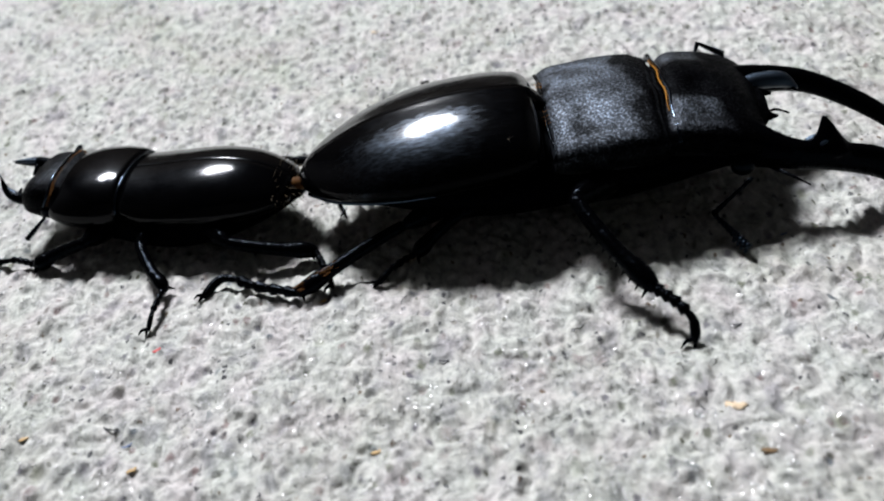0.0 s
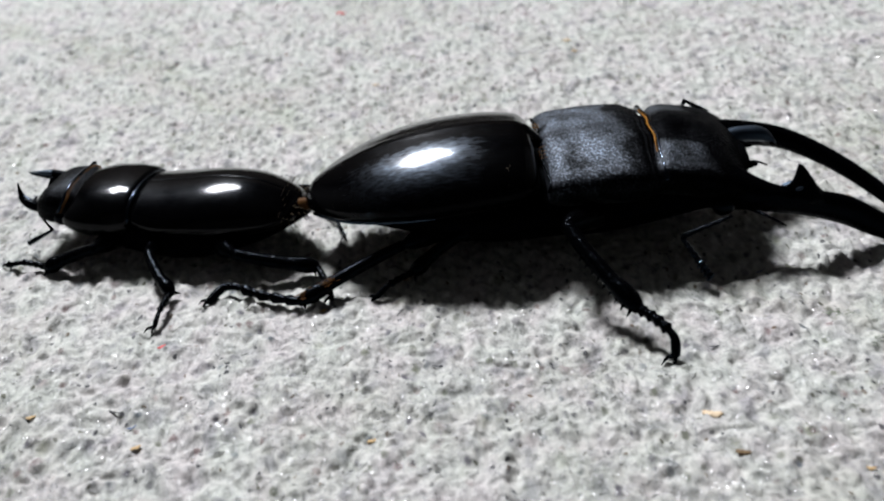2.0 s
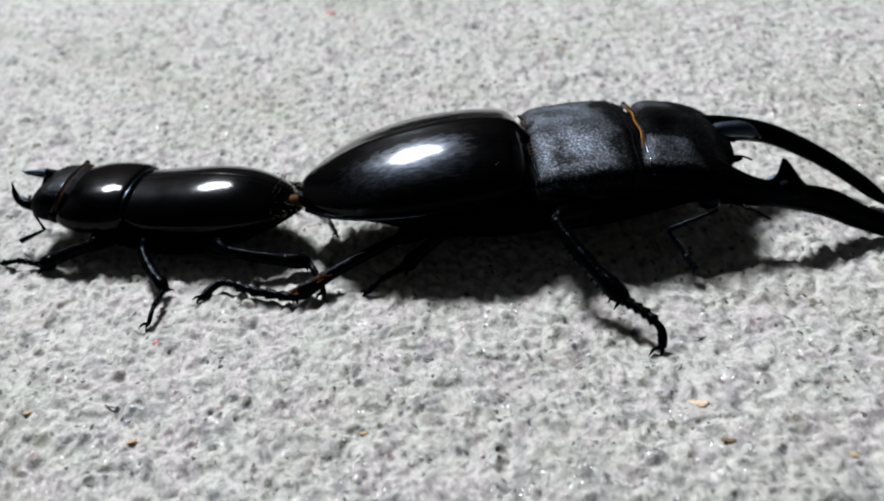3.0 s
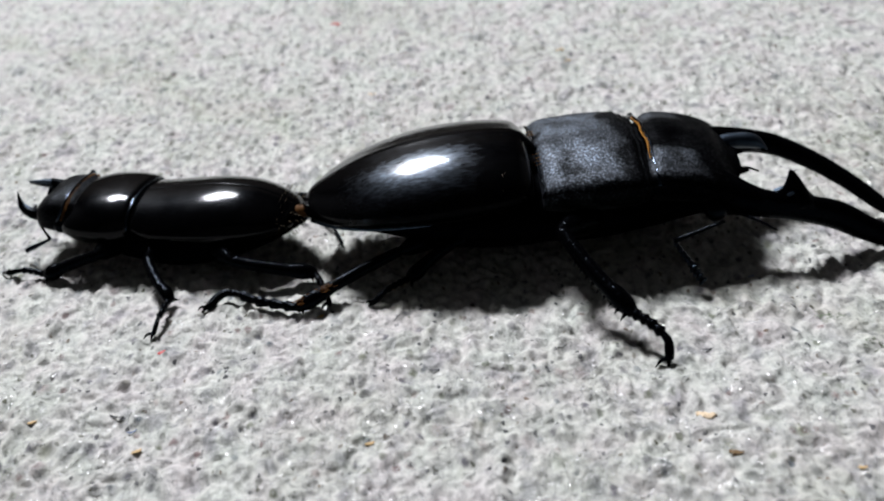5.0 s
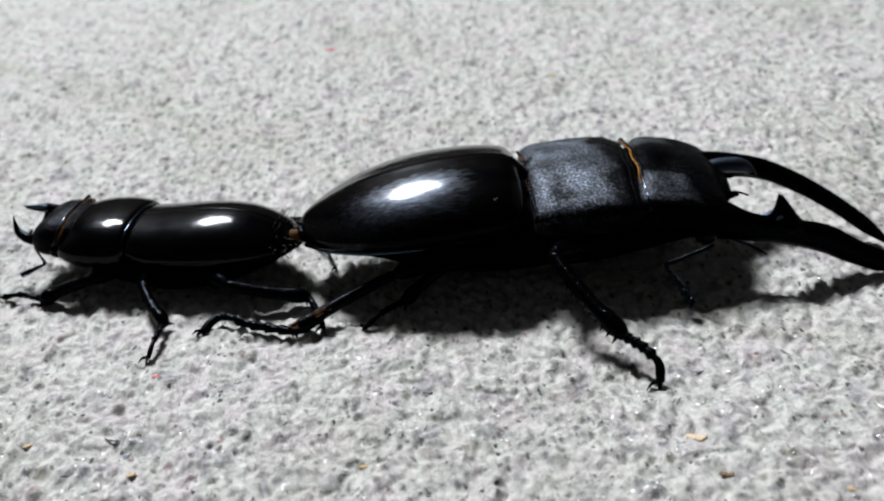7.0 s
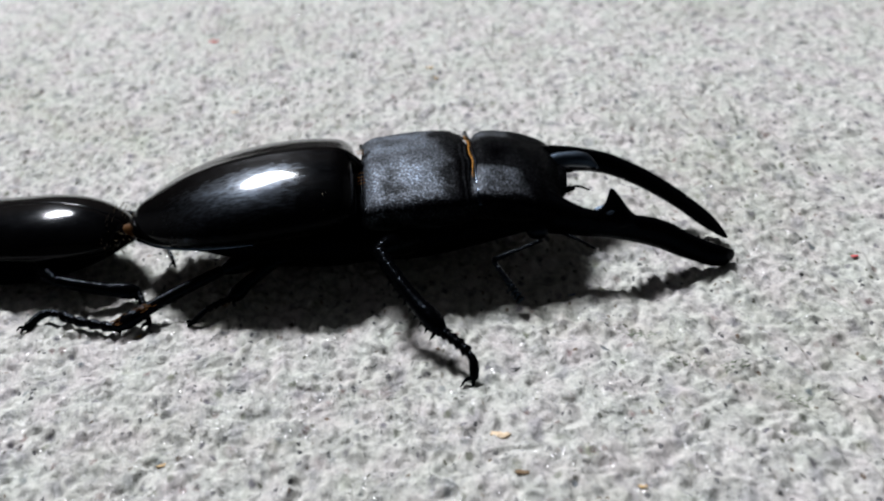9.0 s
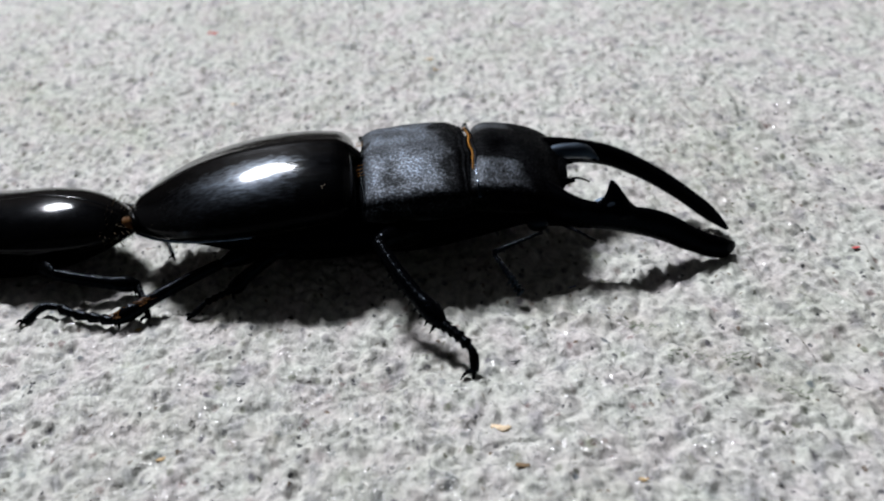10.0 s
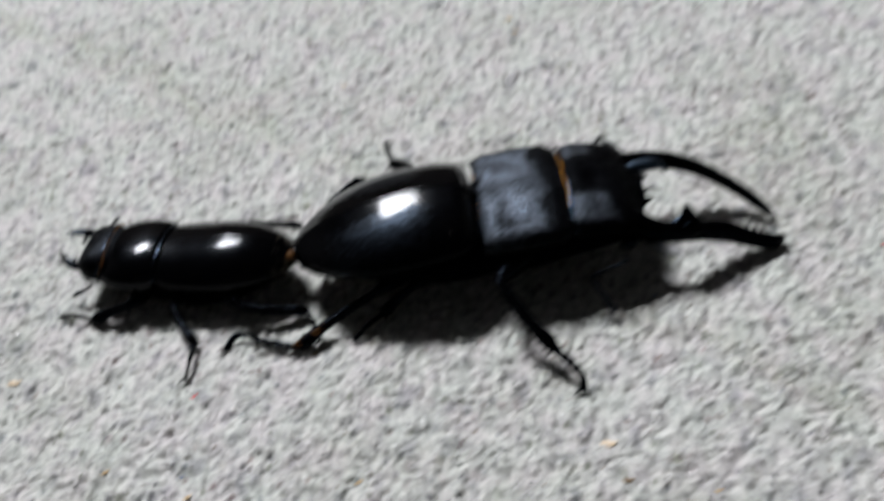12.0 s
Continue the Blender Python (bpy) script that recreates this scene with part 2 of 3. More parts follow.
    curl = noise(1050.0, 2.0, 0.6)
    lumps = node(t, "Bump", Strength=0.4, Distance=0.0005)
    t.links.new(curl.outputs[0], lumps.inputs["Height"])
    bump = node(t, "Bump", Strength=0.45, Distance=0.0004)
    t.links.new(lumps.outputs[0], bump.inputs["Normal"])
    t.links.new(fuzz.outputs[0], bump.inputs["Height"])
    t.links.new(bump.outputs[0], b.inputs["Normal"])
    return m


def fibre_material(name, colour, rough=0.3, gloss=0.5):
    m, t, b = material(name)
    tone = node(t, "TexNoise", Scale=300.0, Detail=2.0)
    r = ramp(t, tone.outputs[0], [(0.35, tuple(c * 0.6 for c in colour)), (0.6, colour)])
    t.links.new(r.outputs[0], b.inputs["Base Color"])
    b.inputs["Specular IOR Level"].default_value = gloss
    b.inputs["Roughness"].default_value = rough
    return m


FELT = felt_material()
PALE_FIBRE = fibre_material("pale_fibre", (0.46, 0.46, 0.46), 0.24, 1.0)

DARK_FIBRE = fibre_material("dark_fibre", (0.10, 0.10, 0.115), 0.6)


def plain_wall(name, colour):
    m, t, b = material(name)
    n = node(t, "TexNoise", Scale=9.0, Detail=5.0)
    r = ramp(t, n.outputs[0], [(0.3, tuple(c * 0.85 for c in colour)), (0.7, colour)])
    t.links.new(r.outputs[0], b.inputs["Base Color"])
    b.inputs["Roughness"].default_value = 0.8
    return m


WALL = plain_wall("dim_wall_paint", (0.035, 0.035, 0.036))
# Lighter tone for one unseen wall, to lift the shadows from the right.
FILL_WALL = plain_wall("shadow_fill_grey", (0.065, 0.065, 0.065))
# Dark brown for the unseen wall that the shells mirror.
REFLECTED_WALL = plain_wall("reflected_brown", (0.034, 0.025, 0.017))


# ---- mesh tools; all sizes in centimetres ----
def mesh_object(name, bm, mat, parent=None, smooth=True):
    bmesh.ops.recalc_face_normals(bm, faces=bm.faces)
    data = bpy.data.meshes.new(name)
    bm.to_mesh(data)
    bm.free()
    data.transform(Matrix.Scale(CM, 4))
    for p in data.polygons:
        p.use_smooth = smooth
    if mat:
        data.materials.append(mat)
    ob = new(name, data)
    ob.parent = parent
    return ob


def part(name, bm, mat, parent, label=""):
    return tagged(mesh_object(name, bm, mat, parent), label)


def glide(stations, count):
    """Stations (rows whose first number is the place along) run through by a smooth curve."""
    a = np.array(stations, float)
    u = np.r_[0, np.cumsum(np.maximum(np.linalg.norm(np.diff(a[:, : min(4, a.shape[1])], axis=0), axis=1), 1e-4))]
    slope = np.gradient(a, u, axis=0)
    out = []
    for s in np.linspace(0, u[-1], count):
        k = min(max(np.searchsorted(u, s) - 1, 0), len(u) - 2)
        h = u[k + 1] - u[k]
        f = (s - u[k]) / h
        out.append((2 * f**3 - 3 * f**2 + 1) * a[k] + (f**3 - 2 * f**2 + f) * h * slope[k] + (3 * f**2 - 2 * f**3) * a[k + 1] + (f**3 - f**2) * h * slope[k + 1])
    return out


def skin(bm, rings, close=True):
    made = [[bm.verts.new(p) for p in r] for r in rings]
    n = len(made[0])
    for a, b in zip(made, made[1:]):
        for k in range(n if close else n - 1):
            bm.faces.new((a[k], a[(k + 1) % n], b[(k + 1) % n], b[k]))
    if close:
        for r in (made[0], made[-1]):
            mid = bm.verts.new(sum((v.co for v in r), Vector()) / n)
            for k in range(n):
                bm.faces.new((r[k], r[(k + 1) % n], mid))
    return made


def power(v, e):
    return math.copysign(abs(v) ** e, v)


def shell(bm, stations, count=36, n=40, above=2.2, below=2.2):
    """A body piece along x: stations of x, half width, top, edge height, bottom."""
    rings = []
    for x, w, top, edge, low in glide(stations, count):
        ring = []
        for k in range(n):
            a = 2 * math.pi * k / n
            e = 2 / (above if math.sin(a) >= 0 else below)
            y, s = max(w, 0.01) * power(math.cos(a), e), power(math.sin(a), e)
            ring.append((x, y, edge + s * ((top - edge) if s >= 0 else (edge - low))))
        rings.append(ring)
    skin(bm, rings)
    return bm


def roof_shell(bm, stations, count=40, n=64, pitch=0.24, flat=0.80):
    """A body piece along x whose upper side is a low roof with a rounded drop at the sides."""
    rings = []
    for x, w, top, edge, low in glide(stations, count):
        ring = []
        for k in range(n):
            a = 2 * math.pi * k / n
            if k < n // 2:
                u = 1 - 2 * k / (n // 2)
                s, side = abs(u), math.copysign(1, u)
                ridge = top - pitch * w * flat**2
                if s < 0.6:
                    y = flat * w * s / 0.6
                    z = top - pitch * w * (y / w) ** 2
                else:
                    q = (s - 0.6) / 0.4 * math.pi / 2
                    y, z = w * (flat + (1 - flat) * math.sin(q)), edge + (ridge - edge) * math.cos(q) ** 0.85
                ring.append((x, side * y, z))
            else:
                s = math.sin(a)
                ring.append((x, w * power(math.cos(a), 1.35), edge + power(s, 1.35) * (edge - low)))
        rings.append(ring)
    skin(bm, rings)
    return bm


def wing_case(stations, side, count=44, n=36, above=2.08, seam=0.009, ridge=0.0):
    """One wing case: a domed half with its seam along the middle."""
    bm = bmesh.new()
    rings = []
    for x, w, top, edge in glide(stations, count):
        ring = []
        belt = edge + 0.30 * (top - edge)
        for k in range(n):
            a = -0.65 + (0.5 * math.pi + 0.65) * (1 - (1 - k / (n - 1)) ** 1.5)
            if a < 0:
                y, z = 0.006 + max(w - 0.006, 0.01) * math.cos(a), belt + (belt - edge) * math.sin(a) / math.sin(0.65)
            else:
                y = 0.006 + max(w - 0.006, 0.01) * power(math.cos(a), 2 / above)
                z = belt + (top - belt) * power(math.sin(a), 2 / above)
            z += ridge * math.exp(-y / 0.13) - seam * math.exp(-((y / 0.022) ** 2))
            ring.append((x, side * y, z))
        ring += [(x, side * 0.006, edge), (x, side * max(0.72 * w - 0.05, 0.01), edge - 0.02)]
        rings.append(ring)
    made = skin(bm, rings)
    for a, b in zip(made, made[1:]):
        for k in (0, n - 2, n - 1):
            edge = bm.edges.get((a[k], b[k]))
            edge.smooth = k == n - 2
    return bm


def tube(bm, points, radii, count=0, n=10, flat=1.0, up=(0, 0, 1)):
    """A rounded rod through points with radii; flat squeezes it along up."""
    rows = [(*p, r) for p, r in zip(points, radii)]
    if count:
        rows = glide(rows, count)
    pts = [Vector([float(c) for c in r[:3]]) for r in rows]
    rings = []
    for k, r in enumerate(rows):
        way = (pts[min(k + 1, len(pts) - 1)] - pts[max(k - 1, 0)]).normalized()
        side = way.cross(Vector(up))
        side = side.normalized() if side.length > 1e-4 else Vector((1, 0, 0))
        top = side.cross(way)
        rad = float(max(r[3], 0.0015))
        rings.append([pts[k] + rad * (math.cos(2 * math.pi * j / n) * side + flat * math.sin(2 * math.pi * j / n) * top) for j in range(n)])
    skin(bm, rings)
    return bm


def knob(bm, at, size, n=12, squash=(1, 1, 1)):
    made = bmesh.ops.create_uvsphere(bm, u_segments=n, v_segments=max(n // 2, 4), radius=size)["verts"]
    for v in made:
        v.co = Vector([c * q for c, q in zip(v.co, squash)]) + Vector(at)
    return made


def within(beast, p):
    """A place over the mat, in cm, as the beast's own place."""
    return (beast.matrix_world.inverted() @ (Vector(p) * CM)) / CM


# ---- the setting ----
def lattice(x, y, size, seed, stretch=1.0):
    """Smooth random heights, from -1 to 1."""
    dice = np.random.RandomState(seed).rand(256, 256)
    u, v = x / (size * stretch), y / size
    i, j = np.floor(u).astype(int), np.floor(v).astype(int)
    f, g = u - i, v - j
    f, g = f * f * (3 - 2 * f), g * g * (3 - 2 * g)
    a, b = dice[i % 256, j % 256], dice[(i + 1) % 256, j % 256]
    c, d = dice[i % 256, (j + 1) % 256], dice[(i + 1) % 256, (j + 1) % 256]
    return 2 * ((a * (1 - f) + b * f) * (1 - g) + (c * (1 - f) + d * f) * g) - 1


def relief(x, y):
    """The felt's height in cm: rounded tufts, a little longer than wide, with narrow creases between them."""
    u, v = x + 0.09 * lattice(x, y, 0.36, 8), y + 0.09 * lattice(x, y, 0.36, 9)
    tufts = 0.062 * np.abs(lattice(u, v, 0.36, 2, 0.72)) + 0.043 * np.abs(lattice(u, v, 0.20, 3, 0.70)) + 0.024 * lattice(u, v, 0.10, 4, 0.75) + 0.012 * lattice(u, v, 0.05, 5)
    crease = 0.015 * np.exp(-(((1.12 * x + y - 14.55) / 1.5 + 0.2 * lattice(x, y, 0.9, 6)) / 0.11) ** 2)
    return 0.03 * lattice(x + 3, y, 1.9, 1) + tufts - 0.055 - crease


def build_mat():
    far = [3.2]
    while far[-1] < 27:
        far.append(far[-1] + max(0.022, 0.0027 * far[-1]))
    xs = np.r_[np.linspace(-110, -13, 26), np.arange(-12.5, -7.4, 0.06), np.arange(-7.4, 7.6, 0.027), np.arange(7.6, 12.5, 0.06), np.linspace(13, 110, 26)]
    ys = np.r_[np.linspace(-90, 0, 26), np.arange(0.5, 3.0, 0.25), far, np.arange(27.3, 34.0, 0.25), np.linspace(35, 130, 26)]
    gx, gy = np.meshgrid(xs, ys)
    gz = relief(gx, gy)
    n, m = len(xs), len(ys)
    verts = np.stack([gx, gy, gz], -1).reshape(-1, 3) * CM
    idx = np.arange(n * m).reshape(m, n)
    faces = np.stack([idx[:-1, :-1], idx[:-1, 1:], idx[1:, 1:], idx[1:, :-1]], -1).reshape(-1, 4)
    data = bpy.data.meshes.new("felt_mat")
    data.from_pydata(verts.tolist(), [], faces.tolist())
    data.polygons.foreach_set("use_smooth", np.ones(len(faces), bool))
    data.materials.append(FELT)
    return tagged(new("ground", data), "pale grey flecked recycled fibre felt mat", "mat", kind="structure")


build_mat()


def strands(dice, count, bm_verts, bm_faces):
    """Bent threads lying on the felt, each a three-sided rod."""
    y = 4.0 + 20.0 * dice.rand(count) ** 1.6
    x = (2 * dice.rand(count) - 1) * (1.8 + 0.42 * y) + 0.3
    turn, long, thin, bend = dice.rand(count) * 6.28, 0.05 + 0.12 * dice.rand(count), 0.0022 + 0.0024 * dice.rand(count), 2.6 * dice.rand(count) - 1.3
    steps = [(x, y)]
    for k in range(1, 5):
        d = turn + bend * k / 4
        steps.append((steps[-1][0] + np.cos(d) * long / 4, steps[-1][1] + np.sin(d) * long / 4))
    heights = [relief(px, py) + 0.003 + 0.010 * dice.rand(count) * math.sin(math.pi * k / 4) for k, (px, py) in enumerate(steps)]
    for i in range(count):
        start, r = len(bm_verts), thin[i]
        for k, (px, py) in enumerate(steps):
            d, h = turn[i] + bend[i] * k / 4, heights[k][i]
            sx, sy = -math.sin(d) * r, math.cos(d) * r
            bm_verts += [(px[i] + sx, py[i] + sy, h), (px[i] - sx, py[i] - sy, h), (px[i], py[i], h + 0.5 * r)]
            if k:
                o = start + 3 * (k - 1)
                bm_faces += [(o + j, o + (j + 1) % 3, o + 3 + (j + 1) % 3, o + 3 + j) for j in range(3)]


def build_fibres():
    """Loose pale fibres that stand out of the felt."""
    dice = np.random.RandomState(11)
    bm_verts, bm_faces = [], []
    strands(dice, 1800, bm_verts, bm_faces)
    count = 260000
    y = 4.0 + 20.0 * dice.rand(count) ** 1.8
    x = (2 * dice.rand(count) - 1) * (1.8 + 0.42 * y) + 0.3
    tangled = lattice(x, y, 0.22, 31) + 0.5 * lattice(x, y, 0.6, 32) > 0.12
    x, y = x[tangled], y[tangled]
    count = len(x)
    z = relief(x, y) + 0.005
    turn, lean, tip = 6.28 * dice.rand(count), 0.33 * dice.randn(count), 0.28 * dice.randn(count)
    long, wide = 0.003 + 0.006 * dice.rand(count), 0.002 + 0.002 * dice.rand(count)
    for i in range(count):
        c, s, start = math.cos(turn[i]), math.sin(turn[i]), len(bm_verts)
        for a, b in ((-1, -1), (1, -1), (1, 1), (-1, 1)):
            p, q = a * long[i], b * wide[i]
            bm_verts.append((x[i] + c * p - s * q, y[i] + s * p + c * q, z[i] + lean[i] * p + tip[i] * q))
        bm_faces.append((start, start + 1, start + 2, start + 3))
    data = bpy.data.meshes.new("felt_fibres")
    data.from_pydata([(p[0] * CM, p[1] * CM, p[2] * CM) for p in bm_verts], [], bm_faces)
    data.materials.append(PALE_FIBRE)
    return tagged(new("felt_fibres", data), "loose pale fibres lying on the grey felt mat", "fibres", kind="stuff")


build_fibres()


def build_dark_threads():
    """Dark threads of the recycled cloth, lying in the felt."""
    bm_verts, bm_faces = [], []
    strands(np.random.RandomState(23), 200, bm_verts, bm_faces)
    data = bpy.data.meshes.new("dark_threads")
    data.from_pydata([(p[0] * CM, p[1] * CM, p[2] * CM) for p in bm_verts], [], bm_faces)
    data.materials.append(DARK_FIBRE)
    return tagged(new("dark_threads", data), "short dark grey threads mixed into the felt mat", "fibres", kind="stuff")


build_dark_threads()


def slab(name, lo, hi, mat):
    bm = bmesh.new()
    bmesh.ops.create_cube(bm, size=1)
    for v in bm.verts:
        v.co = Vector([(a + b) / 2 + c * (b - a) for a, b, c in zip(lo, hi, v.co)])
    ob = mesh_object(name, bm, mat, smooth=False)
    return tagged(ob, kind="structure")


# An unseen room, made up to close off the mat and shape the light.
slab("floor", (-200, -180, -3), (200, 220, -0.6), WALL)
slab("reflected_wall_north", (-200, 220, -3), (200, 230, 240), REFLECTED_WALL)
slab("wall_south", (-200, -190, -3), (200, -180, 240), WALL)
slab("fill_wall_east", (200, -190, -3), (210, 230, 240), FILL_WALL)
slab("wall_west", (-210, -190, -3), (-200, 230, 240), WALL)
slab("ceiling", (-210, -190, 240), (210, 230, 250), WALL)


# ---- beetle parts ----
def beetle(name, x, y, yaw, label):
    ob = new(name)
    ob.empty_display_size = 0.01
    ob.matrix_world = pose(x * CM, y * CM, 0, 0, 0, yaw)
    bpy.context.view_layer.update()
    return tagged(ob, label, "beetle")


def leg(beast, hip, knee, shin, toe, thick, spines=4, toes=None, rust=False, foot=0.36):
    """A beetle's leg: femur, tibia with spines, five-jointed foot and claws, from places over the mat in cm."""
    hip, knee, shin, toe = (within(beast, p) for p in (hip, knee, shin, toe))
    bm = bmesh.new()
    knob(bm, hip, thick * 1.25, 12)
    holder = part("leg", bm, LIMB, beast)
    bm = bmesh.new()
    reach = (knee - hip).normalized() * thick * 0.25
    tube(bm, [hip, hip.lerp(knee, 0.3), hip.lerp(knee, 0.6), knee.lerp(hip, 0.1), knee + reach], [thick * 0.8, thick * 1.15, thick * 1.1, thick * 0.72, thick * 0.3], 18, 12)
    part("femur", bm, LIMB, holder)
    way = (shin - knee).normalized()
    out = way.cross(Vector((0, 0, 1))).normalized()
    bow = out * thick * 0.25
    bm = bmesh.new()
    path = [knee, knee.lerp(shin, 0.3) + bow, knee.lerp(shin, 0.65) + bow, knee.lerp(shin, 0.93), shin + way * thick * 0.2]
    tube(bm, path, [thick * 0.55, thick * 0.60, thick * 0.66, thick * 0.76, thick * 0.45], 20, 10)
    part("tibia", bm, LIMB, holder)
    for k in range(spines):
        f = 0.30 + 0.66 * k / max(spines - 1, 1)
        at = knee.lerp(shin, f) + bow * (1 - f)
        for s in ((1, -1) if k == spines - 1 else (1,)):
            tip = at + s * out * thick * (0.75 + 0.35 * f) + way * thick * 0.35 - Vector((0, 0, thick * 0.45))
            part("spine", tube(bmesh.new(), [at, at.lerp(tip, 0.6), tip], [thick * 0.24, thick * 0.15, 0.004], 0, 6), LIMB, holder)
    if rust:
        bm = bmesh.new()
        dice = random.Random(3)
        for k in range(110):
            f, side = dice.uniform(0.62, 1.0), dice.uniform(-1, 1)
            at = knee.lerp(shin, f) + out * side * thick * 0.6 + Vector((0, 0, thick * (0.8 - 0.45 * abs(side))))
            tube(bm, [at, at + way * thick * 0.5 + Vector((0, 0, 0.01))], [0.004, 0.002], 0, 4)
        tagged(part("shin_hairs", bm, RUST, holder, "rusty orange hairs"), kind="stuff")
    bm = bmesh.new()
    stops = [shin] + [within(beast, p) for p in (toes or [])] + [toe]
    rows = []
    for k, p in enumerate(glide([tuple(p) for p in stops] if toes else [tuple(shin.lerp(toe, i / 3) + Vector((0, 0, (0, 0.035, 0.05, 0)[i]))) for i in range(4)], 34)):
        f = k / 33
        if f < 0.6:
            swell = 0.66 + 0.5 * ((f / 0.15) % 1.0)
        else:
            swell = 0.55 + 0.55 * math.sin(math.pi * min((f - 0.6) / 0.42, 1.0)) ** 0.7 * (f - 0.35)
        rows.append((Vector([float(c) for c in p]), thick * foot * swell))
    tube(bm, [p for p, r in rows], [r for p, r in rows], 0, 8)
    part("foot", bm, LIMB, holder)
    bm = bmesh.new()
    dice = random.Random(9)
    for k in range(16):
        p, r = rows[dice.randrange(2, 22)]
        tip = p + Vector((dice.uniform(-1, 1), dice.uniform(-1, 1), -1.2)) * thick * 0.35
        tube(bm, [p, tip], [0.005, 0.002], 0, 4)
    tagged(part("foot_hairs", bm, RUST, holder, "short rusty hairs under the foot"), kind="stuff")
    way = (rows[-1][0] - rows[-6][0]).normalized()
    out = way.cross(Vector((0, 0, 1))).normalized()
    for spread, reach in ((1.05, 0.55), (0.12, 1.0)):
        bm = bmesh.new()
        a = rows[-1][0] - way * thick * 0.15
        mid = a + way * thick * 0.5 * reach + out * thick * 0.6 * spread + Vector((0, 0, thick * 0.08))
        tip = a + way * thick * 1.0 * reach + out * thick * spread - Vector((0, 0, thick * 0.25))
        tube(bm, [a, mid, tip], [thick * 0.2, thick * 0.14, 0.004], 8, 6)
        part("claw", bm, LIMB, holder)
    return holder


def antenna(beast, base, elbow, tip, thick):
    """An elbowed feeler: a long first joint, beads, and a comb-like club. It turns about its base."""
    base, elbow, tip = (within(beast, p) for p in (base, elbow, tip))
    bm = bmesh.new()
    tube(bm, [Vector(), (elbow - base) * 0.6, elbow - base], [thick * 0.55, thick * 0.55, thick * 0.85], 8, 8)
    holder = part("antenna", bm, LIMB, beast)
    holder.location = base * CM
    bm = bmesh.new()
    a, b = elbow - base, tip - base
    tube(bm, [a.lerp(b, 0.6 * k / 20) for k in range(21)], [thick * (0.45 + 0.45 * ((k / 4) % 1.0) + 0.02 * k) for k in range(21)], 0, 8)
    part("bead_joints", bm, FEELER, holder)
    out = (b - a).normalized().cross(Vector((0, 0, 1))).normalized()
    bm = bmesh.new()
    for k in range(4):
        p, q = a.lerp(b, 0.6 + k * 0.1), a.lerp(b, 0.69 + k * 0.1)
        tube(bm, [p, p.lerp(q, 0.5), q], [thick * 0.8, thick * 1.4, thick * 0.9], 0, 8)
        tube(bm, [p.lerp(q, 0.5), q + out * thick * 1.9], [thick * 0.9, thick * 0.4], 0, 6)
    part("club", bm, FEELER, holder)
    return holder


def mandible(beast, spine, radii, teeth, mat, label="", flat=0.8, holder=None):
    """A curved jaw through places over the mat, with its teeth as (root, tip, radius)."""
    bm = bmesh.new()
    tube(bm, [within(beast, p) for p in spine], radii, 28, 16, flat)
    for root, tip, r, spread in teeth:
        a, b = within(beast, root), within(beast, tip)
        along = (within(beast, spine[3]) - within(beast, spine[2])).normalized()
        for f in np.linspace(-1, 1, 26):
            f = float(f)
            tall = math.exp(-(2.8 if f > 0 else 2.2) * abs(f))
            foot = a + along * spread * f
            top = foot + (b - a) * tall
            wide = r * (0.35 + 0.65 * tall)
            tube(bm, [foot, foot.lerp(top, 0.5), top], [wide, wide * 0.7, wide * 0.16], 6, 10)
    jaw = part("mandible", bm, mat, holder or beast, label)
    blend = jaw.modifiers.new("blend", "REMESH")
    blend.mode, blend.voxel_size, blend.use_smooth_shade = "VOXEL", 0.0002, True
    soften = jaw.modifiers.new("soften", "SMOOTH")
    soften.factor, soften.iterations = 0.5, 10
    return jaw


# ---- the male ----
male = beetle("stag_beetle", -1.55, 12.62, -2.0, "large glossy black male stag beetle with long curved jaws")
bm = shell(bmesh.new(), [(0.0, 0.12, 0.68, 0.62, 0.58), (0.3, 0.44, 0.75, 0.62, 0.53), (1.0, 0.78, 0.9, 0.64, 0.42), (1.6, 0.96, 0.95, 0.62, 0.24), (2.2, 1.04, 0.95, 0.58, 0.14), (3.1, 0.97, 0.95, 0.58, 0.12)])
part("abdomen", bm, BELLY, male)
CASE = [(-0.03, 0.10, 0.70, 0.60), (0.08, 0.34, 0.86, 0.60), (0.35, 0.66, 1.03, 0.62), (0.8, 0.94, 1.24, 0.65), (1.4, 1.11, 1.40, 0.70), (2.0, 1.12, 1.47, 0.74), (2.45, 1.07, 1.46, 0.78), (2.68, 1.0, 1.42, 0.80), (2.77, 0.92, 1.33, 0.82), (2.82, 0.72, 1.14, 0.84)]
for side in (1, -1):
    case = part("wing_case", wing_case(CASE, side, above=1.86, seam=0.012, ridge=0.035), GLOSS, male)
    rim = [(x, side * (0.80 * w + 0.008), e - 0.005) for x, w, t, e in CASE[1:]]
    part("margin", tube(bmesh.new(), rim, [0.03, 0.03, 0.027, 0.018, 0.006, 0.003, 0.003, 0.003, 0.003], 36, 8), MARGIN, case)
bm = shell(bmesh.new(), [(2.6, 0.02, 1.46, 1.42, 1.2), (2.72, 0.10, 1.43, 1.38, 1.2), (2.84, 0.11, 1.33, 1.28, 1.12), (2.93, 0.09, 1.24, 1.2, 1.1)], 10, 16)
part("scutellum", bm, GLOSS, male)
bm = bmesh.new()
dice = random.Random(14)
